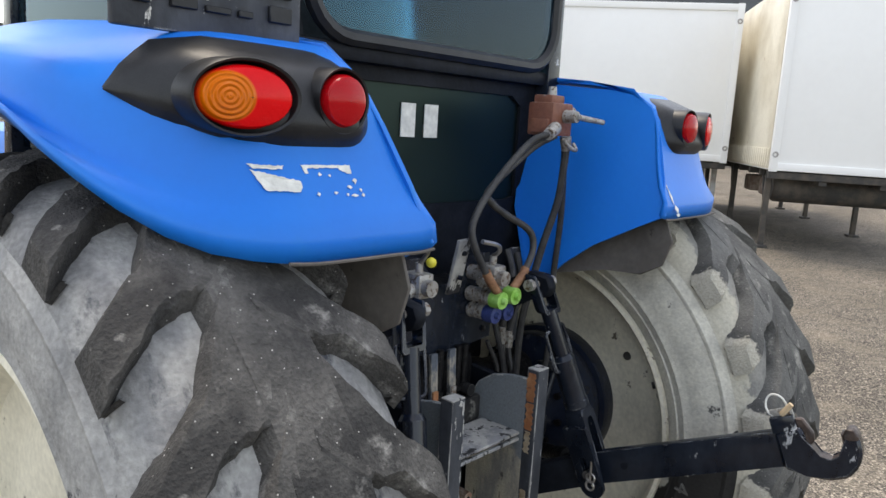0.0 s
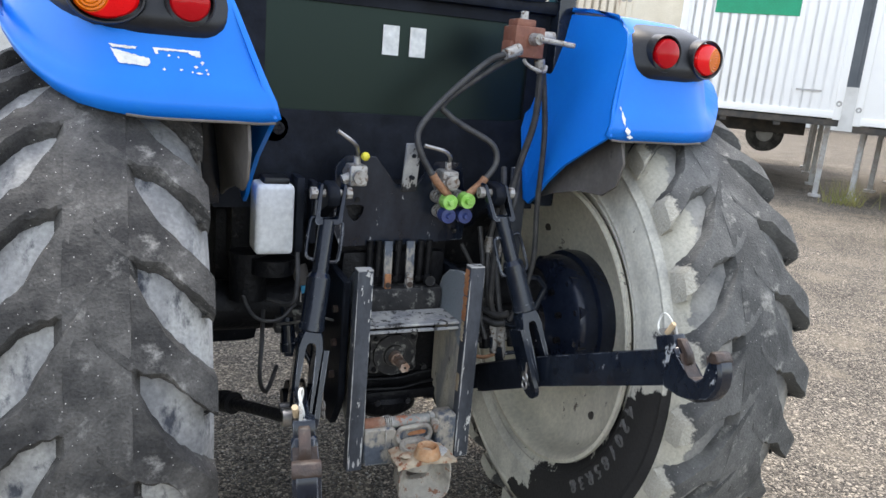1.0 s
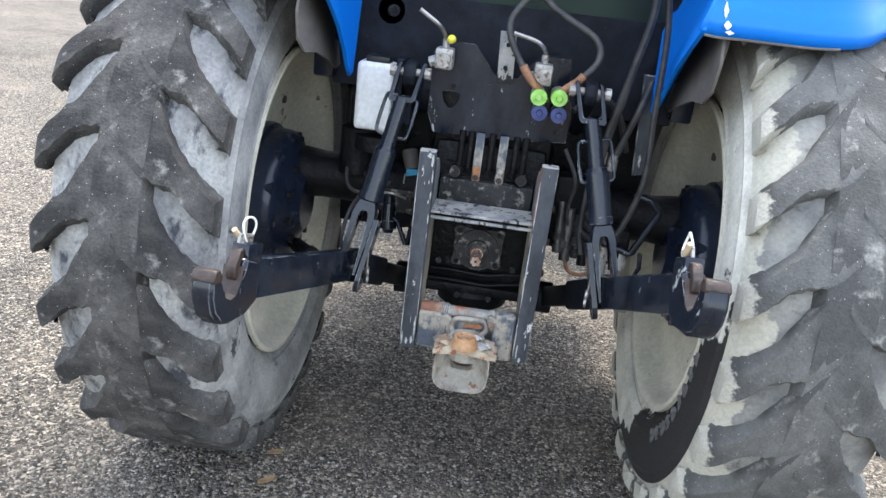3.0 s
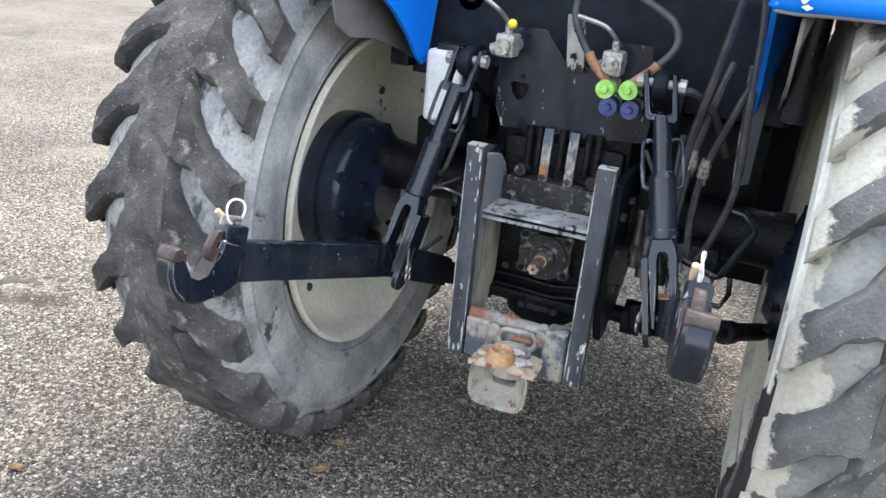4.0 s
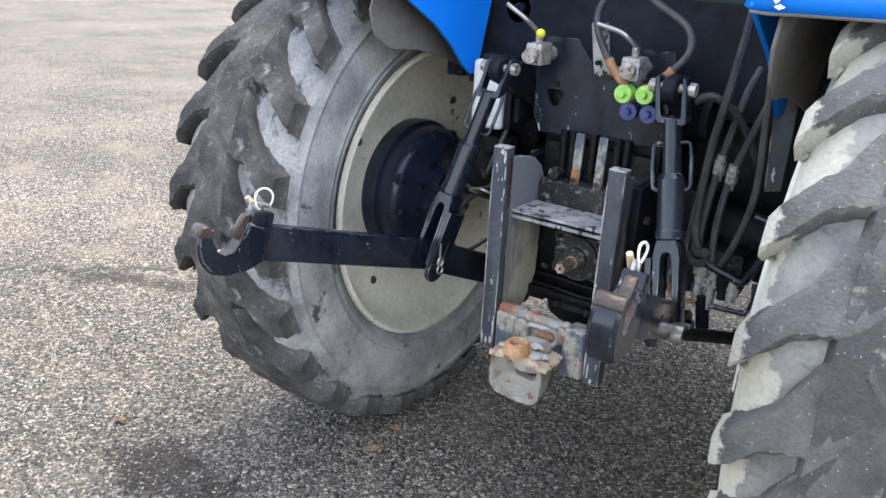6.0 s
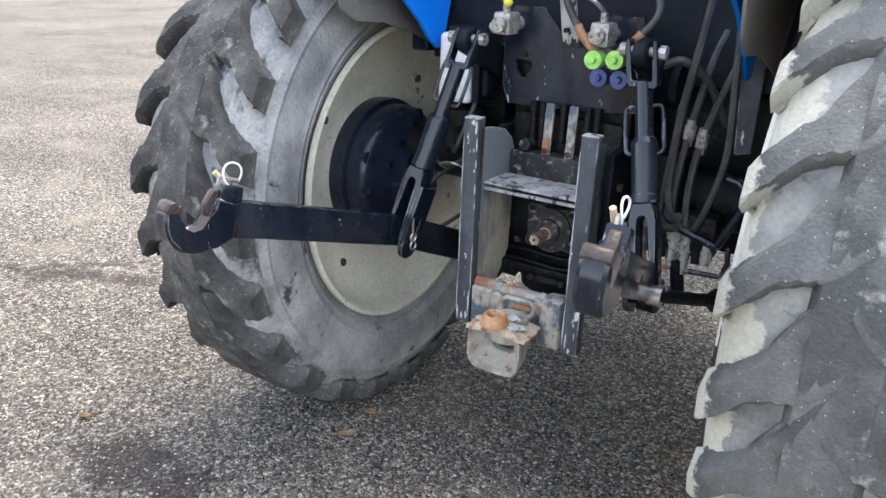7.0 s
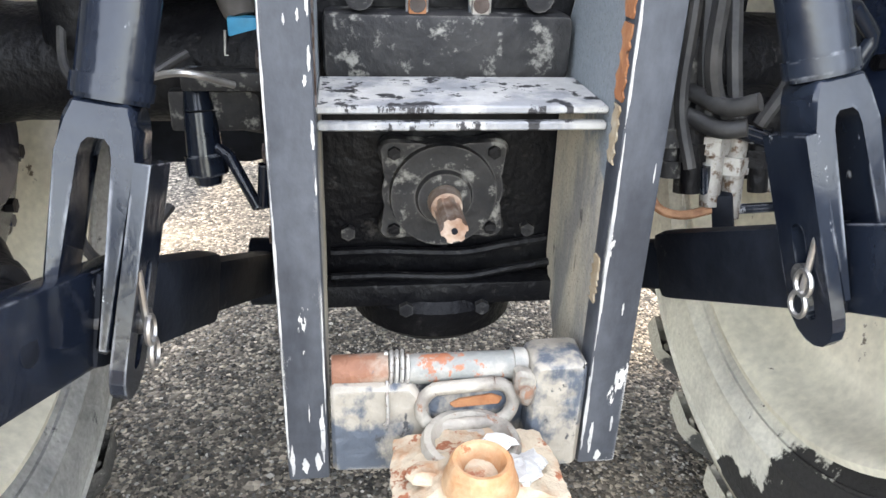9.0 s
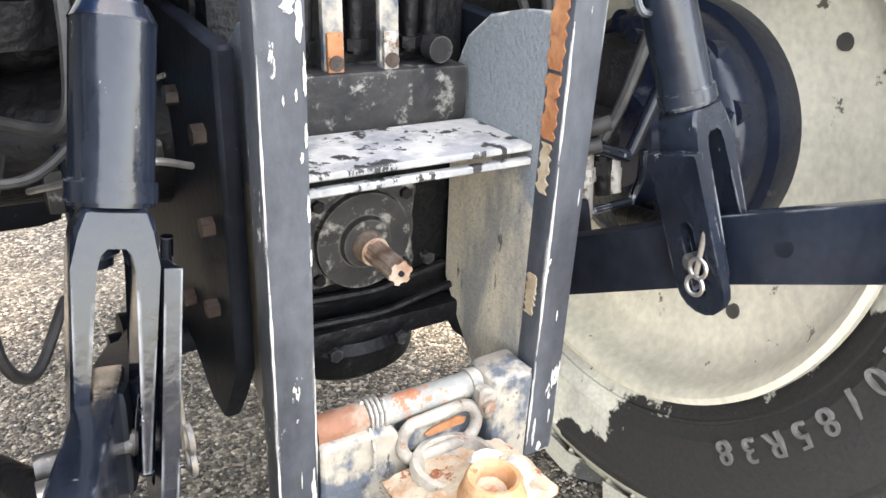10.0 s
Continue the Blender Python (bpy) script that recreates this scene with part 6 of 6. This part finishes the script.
# ---- loose gravel ----
rnd = random.Random(11)
proto = [Vector(v) for v in ((1, 0, 0), (-1, 0, 0), (0, 1, 0), (0, -1, 0), (0, 0, 1), (0, 0, -0.6))]
tri = [(0, 2, 4), (2, 1, 4), (1, 3, 4), (3, 0, 4), (2, 0, 5), (1, 2, 5), (3, 1, 5), (0, 3, 5)]
verts, faces = [], []
for i in range(60000):
    x, y = rnd.uniform(-2.3, 1.6), rnd.uniform(-1.7, 1.6)
    r = rnd.uniform(0.0024, 0.0064) * (1.6 if rnd.random() < 0.03 else 1)
    a = rnd.random() * 6.28
    ca, sa = math.cos(a), math.sin(a)
    b0 = len(verts)
    for p in proto:
        q = Vector((p.x * r * rnd.uniform(0.7, 1.3), p.y * r * rnd.uniform(0.6, 1.1), p.z * r * rnd.uniform(0.45, 0.8)))
        verts.append((x + ca * q.x - sa * q.y, y + sa * q.x + ca * q.y, q.z + r * 0.25))
    faces += [(b0 + t[0], b0 + t[1], b0 + t[2]) for t in tri]
me = bpy.data.meshes.new("loose_gravel")
me.from_pydata(verts, [], faces)
PEB = material("loose_stone", (0.2, 0.19, 0.175), rough=0.85, scale=40, bump=0.2)
_n, _k = PEB.node_tree.nodes, PEB.node_tree.links
_geo, _tone = _n.new("ShaderNodeNewGeometry"), _n.new("ShaderNodeValToRGB")
_tone.color_ramp.elements[0].color, _tone.color_ramp.elements[1].color = (0.03, 0.028, 0.026, 1), (0.45, 0.42, 0.365, 1)
_mid = _tone.color_ramp.elements.new(0.7)
_mid.color = (0.11, 0.105, 0.095, 1)
_k.new(_geo.outputs["Random Per Island"], _tone.inputs[0])
_k.new(_tone.outputs[0], _n["Principled BSDF"].inputs["Base Color"])
me.materials.append(PEB)
tagged(new("loose_gravel", me), "fine loose grey gravel scattered on the asphalt", "gravel", kind="stuff")


RUSTLEG = material("rusty_leg_iron", (0.14, 0.085, 0.06), (0.3, 0.26, 0.22), rough=0.75, scale=6, bump=0.3)

# ---- swap bodies across the yard ----
def facing(x, y, bearing):
    """A place whose -y side faces the tractor: bearing in degrees to the right of straight ahead."""
    return Matrix.Translation((x, y, 0)) @ Matrix.Rotation(radians(-bearing), 4, "Z")


def swap_body(m, wide, long, z0, z1, paint, label, ribs, sign=False, tank=False, spare=False, leg=LEGGREY, side=None, board=False):
    thing = group_empty("swap_body", label, "container", group="swap bodies across the yard")
    thing.matrix_world = m
    bm = B()
    box(bm, (-wide / 2, 0, z0), (wide / 2, long, z1), 0.02)
    part("box_body", bm, paint, thing)
    if board:
        bm = B()
        box(bm, (0.2, -0.02, z0 + 0.3), (0.9, -0.003, z1 - 0.1), 0.003, seg=1)
        part("red_board", bm, REDBOARD, thing, "faded red board")
    # the panel's cream colour carries the shading of this side of the box
    if side:
        bm = B()
        box(bm, (-wide / 2 - 0.012, 0.08, z0 + 0.02), (-wide / 2 - 0.003, long - 0.05, z1 - 0.02), 0.003)
        sp = part("side_panel", bm, side, thing, "cream side panel with the side's shading in its colour")
        for i in range(int(long / 0.14)):
            bm = B()
            box(bm, (-wide / 2 - 0.03, 0.1 + 0.14 * i, z0 + 0.05), (-wide / 2 - 0.013, 0.17 + 0.14 * i, z0 + 0.34), 0.004, seg=1)
            part("rail_slat", bm, side, sp)
    for s in (-1, 1):
        bm = B()
        box(bm, (s * (wide / 2 - 0.05) - 0.06, -0.03, z0 - 0.02), (s * (wide / 2 - 0.05) + 0.06, 0.06, z1 + 0.01), 0.015)
        part("corner_post", bm, paint, thing)
    for z in (z0, z1 - 0.12):
        bm = B()
        box(bm, (-wide / 2 + 0.1, -0.028, z), (wide / 2 - 0.1, 0.03, z + 0.12), 0.012)
        part("end_rail", bm, paint, thing)
    if ribs:
        n = int((wide - 0.3) / 0.14)
        for i in range(n):
            bm = B()
            x = -wide / 2 + 0.2 + i * (wide - 0.4) / (n - 1)
            prism(bm, [(x - 0.045, 0.03), (x - 0.025, 0.0), (x + 0.025, 0.0), (x + 0.045, 0.03)], z1 - z0 - 0.24, plane_xy(z0 + 0.12))
            part("rib", bm, paint, thing, smooth=False)
        for sd in (-1, 1):
            for i in range(int(long / 0.3)):
                bm = B()
                box(bm, (sd * wide / 2 - 0.02, 0.2 + 0.3 * i, z0 + 0.1), (sd * wide / 2 + 0.02, 0.34 + 0.3 * i, z1 - 0.1), 0.008, seg=1)
                part("side_rib", bm, paint, thing, smooth=False)
    for x in (-1, 1):
        for z in (z0 + 0.25, z1 - 0.3):
            bm = B()
            p = Vector((x * (wide / 2 - 0.05), -0.03, z))
            lathe(bm, [(0.0, 0.02), (-0.012, 0.03), (-0.012, 0.045), (0.004, 0.05)], p, 16, axis="y")
            part("lashing_ring", bm, LEGGREY, thing)
    for y in (0.5, long * 0.35, long * 0.7, long - 0.5):
        for s in (-1, 1):
            bm = B()
            x = s * (wide / 2 - 0.12)
            box(bm, (x - 0.045, y - 0.045, 0.04), (x + 0.045, y + 0.045, z0 + 0.02), 0.008)
            box(bm, (x - 0.1, y - 0.1, 0.0), (x + 0.1, y + 0.1, 0.045), 0.008)
            bar(bm, (x, y, z0 * 0.35), (x, y + 0.4, z0), 0.05, 0.03)
            part("support_leg", bm, leg, thing)
    bm = B()
    for s in (-1, 1):
        box(bm, (s * 0.45 - 0.06, 0.05, z0 - 0.2), (s * 0.45 + 0.06, long, z0 - 0.015), 0.01)
    box(bm, (-wide / 2, 0.02, z0 - 0.13), (wide / 2, 0.12, z0 - 0.022), 0.01)
    part("chassis_beam", bm, DARKIRON, thing)
    for y in (0.9, 1.7, 2.5, 3.3, 4.1, 4.9):      # cross members between the beams
        bm = B()
        box(bm, (-wide / 2 + 0.06, y - 0.05, z0 - 0.12), (wide / 2 - 0.06, y + 0.05, z0 - 0.018), 0.008, seg=1)
        part("cross_member", bm, DARKIRON, thing)
    if tank:
        bm = B()
        lathe(bm, [(-1.5, 0.0), (-1.5, 0.2), (-1.44, 0.24), (1.44, 0.24), (1.5, 0.2), (1.5, 0.0)], (0.45, 0.75, z0 - 0.3), 24)
        part("long_tank", bm, DARKIRON, thing, "dark rusty tank slung under the floor")
        for y in (1.4, 2.6):
            bm = B()
            box(bm, (-wide / 2 + 0.3, y, z0 - 0.5), (wide / 2 - 0.1, y + 0.5, z0 - 0.2), 0.04)
            part("tool_box", bm, RUSTLEG, thing, "rusty box under the floor")
    if spare:
        bm = B()
        lathe(bm, [(-0.11, 0.17), (-0.11, 0.33), (-0.07, 0.38), (0.07, 0.38), (0.11, 0.33), (0.11, 0.17)], (0.25, 3.2, z0 - 0.5), 28, axis="y")
        wh = part("spare_wheel", bm, RUBBER, thing, "small black spare wheel")
        bm = B()
        lathe(bm, [(-0.1, 0.0), (-0.085, 0.17), (0.085, 0.17), (0.1, 0.0)], (0.25, 3.2, z0 - 0.5), 20, axis="y")
        part("wheel_disc", bm, LEGGREY, wh, "pale wheel disc")
        bm = B()
        box(bm, (-1.0, 2.7, z0 - 0.45), (1.0, 2.85, z0 - 0.2), 0.02)
        part("wheel_carrier", bm, DARKIRON, thing)
    if sign:
        bm = B()
        box(bm, (-0.86, -0.012, z1 - 1.08), (0.5, -0.002, z1 - 0.19), 0.002, seg=1)
        sg = part("sign_board", bm, SIGN, thing, "green sign with a white emblem bar and two lines of lettering")
        for x0, x1, za in ((-0.66, -0.645, 0.8), (-0.58, 0.36, 0.66), (-0.58, -0.05, 0.78)):
            bm = B()
            box(bm, (x0, -0.016, z1 - za), (x1, -0.0125, z1 - za + (0.26 if x0 < -0.6 else 0.075)))
            part("lettering_bar", bm, TAPE, sg, smooth=False)
    if sign:
        bm = B()
        box(bm, (wide / 2 + 0.021, 0.5, z1 - 1.2), (wide / 2 + 0.026, 1.6, z1 - 0.25))
        part("side_sign", bm, DARKIRON, thing, "dark green weathered side sign", smooth=False)
    bm = B()
    box(bm, (wide / 2 - 0.75, -0.034, z0 + 0.42), (wide / 2 - 0.35, -0.0285, z0 + 0.45))
    part("stencil_bar", bm, LEGGREY, thing, smooth=False)
    return thing


swap_body(facing(9.5, 8.25, 47), 2.8, 7.2, 1.4, 4.1, CONTAINER, "white corrugated swap body with a green sign, standing on folding legs", True, sign=True, spare=True)
swap_body(facing(11.5, 5.7, 61), 3.3, 7.2, 1.32, 4.1, CONTAINER, "smooth white box swap body standing on grey support legs", False)
swap_body(facing(11.57, 1.92, 58), 2.55, 9.0, 1.3, 4.2, CONTAINER, "white box body with its shaded side coloured cream, on dark legs", False, tank=True, leg=DARKIRON, side=BEIGE)
swap_body(facing(9.25, 10.66, 34.5), 1.5, 7.2, 1.6, 3.6, BEIGE, "grimy cream flat-sided body on rusty legs", False, leg=RUSTLEG)
swap_body(facing(7.95, 11.54, 34.5), 1.6, 7.2, 1.66, 3.6, RUSTBOARD, "cream platform body with rust-streaked boards on rusty legs", True, leg=RUSTLEG)
swap_body(facing(6.3, 12.65, 32), 2.3, 6.0, 1.66, 2.5, RUSTBOARD, "low rusty platform with a faded red board on legs", False, leg=RUSTLEG, board=True)

# ---- far buildings ----
def hall(m, wide, deep, high, label):
    thing = group_empty("hall", label, "building")
    thing.matrix_world = m
    bm = B()
    box(bm, (-wide / 2, 0, 0), (wide / 2, deep, high))
    part("wall", bm, HALL, thing, smooth=False)
    bm = B()
    box(bm, (-wide / 2 - 0.3, -0.3, high), (wide / 2 + 0.3, deep + 0.3, high + 0.35), 0.05)
    part("roof", bm, DARKIRON, thing)
    bm = B()
    box(bm, (-wide / 2 - 0.2, -0.2, 0.0), (wide / 2 + 0.2, -0.07, 2.6))
    part("plinth", bm, PLINTH, thing, "pale concrete plinth wall", smooth=False)
    for i in range(int(wide / 1.2)):
        bm = B()
        x = -wide / 2 + 0.6 + i * 1.2
        box(bm, (x - 0.05, -0.06, 0.1), (x + 0.05, 0.0, high - 0.1))
        part("cladding_rib", bm, HALL, thing, smooth=False)
    return thing


hall(facing(42, 27, 58), 60, 14, 12.0, "long dark grey metal-clad hall behind the containers")
hall(facing(3, 62, 4), 40, 16, 6.5, "low grey hall at the far end of the yard")

# ---- a damp crack with moss in the yard ----
rnd = random.Random(21)
DAMP = material("damp_mossy_grit", (0.045, 0.038, 0.03), (0.07, 0.06, 0.042), rough=0.9, scale=20, bump=0.5)
bm = B()
for i in range(46):
    u = i / 45
    x, y = -3.3 + 0.95 * u + rnd.uniform(-0.03, 0.03), -0.42 + 0.85 * u + rnd.uniform(-0.05, 0.05)
    r = rnd.uniform(0.008, 0.03)
    ring = [bm.verts.new((x + r * rnd.uniform(0.6, 1.4) * math.cos(a), y + r * rnd.uniform(0.6, 1.4) * math.sin(a), 0.002)) for a in [2 * math.pi * k / 7 for k in range(7)]]
    tip = bm.verts.new((x, y, 0.006))
    for p, q in zip(ring, ring[1:] + ring[:1]):
        bm.faces.new((p, q, tip))
tagged(part("moss_in_crack", bm, DAMP), "dark damp moss and dirt in a crack of the yard", "moss", kind="stuff")

# ---- tufts of dry grass at the container legs ----
rnd = random.Random(31)
GRASS = material("dry_grass", (0.3, 0.27, 0.1), (0.2, 0.22, 0.06), rough=0.8, scale=5, bump=0.1)
for gx, gy in ((8.1, 9.6), (10.6, 6.9), (7.3, 10.6)):
    bm = B()
    for i in range(90):
        a, lean, h = rnd.random() * 6.28, rnd.uniform(0.02, 0.3), rnd.uniform(0.15, 0.5)
        x, y = gx + rnd.gauss(0, 0.16), gy + rnd.gauss(0, 0.16)
        w = 0.008
        p = [bm.verts.new((x - w, y, 0)), bm.verts.new((x + w, y, 0)), bm.verts.new((x, y + w, 0))]
        t = bm.verts.new((x + lean * math.cos(a), y + lean * math.sin(a), h))
        for k in range(3):
            bm.faces.new((p[k], p[(k + 1) % 3], t))
    tagged(part("grass_tuft", bm, GRASS), "tuft of dry yellow-green grass at a container leg", "grass", "grass tufts at the container legs", kind="stuff")
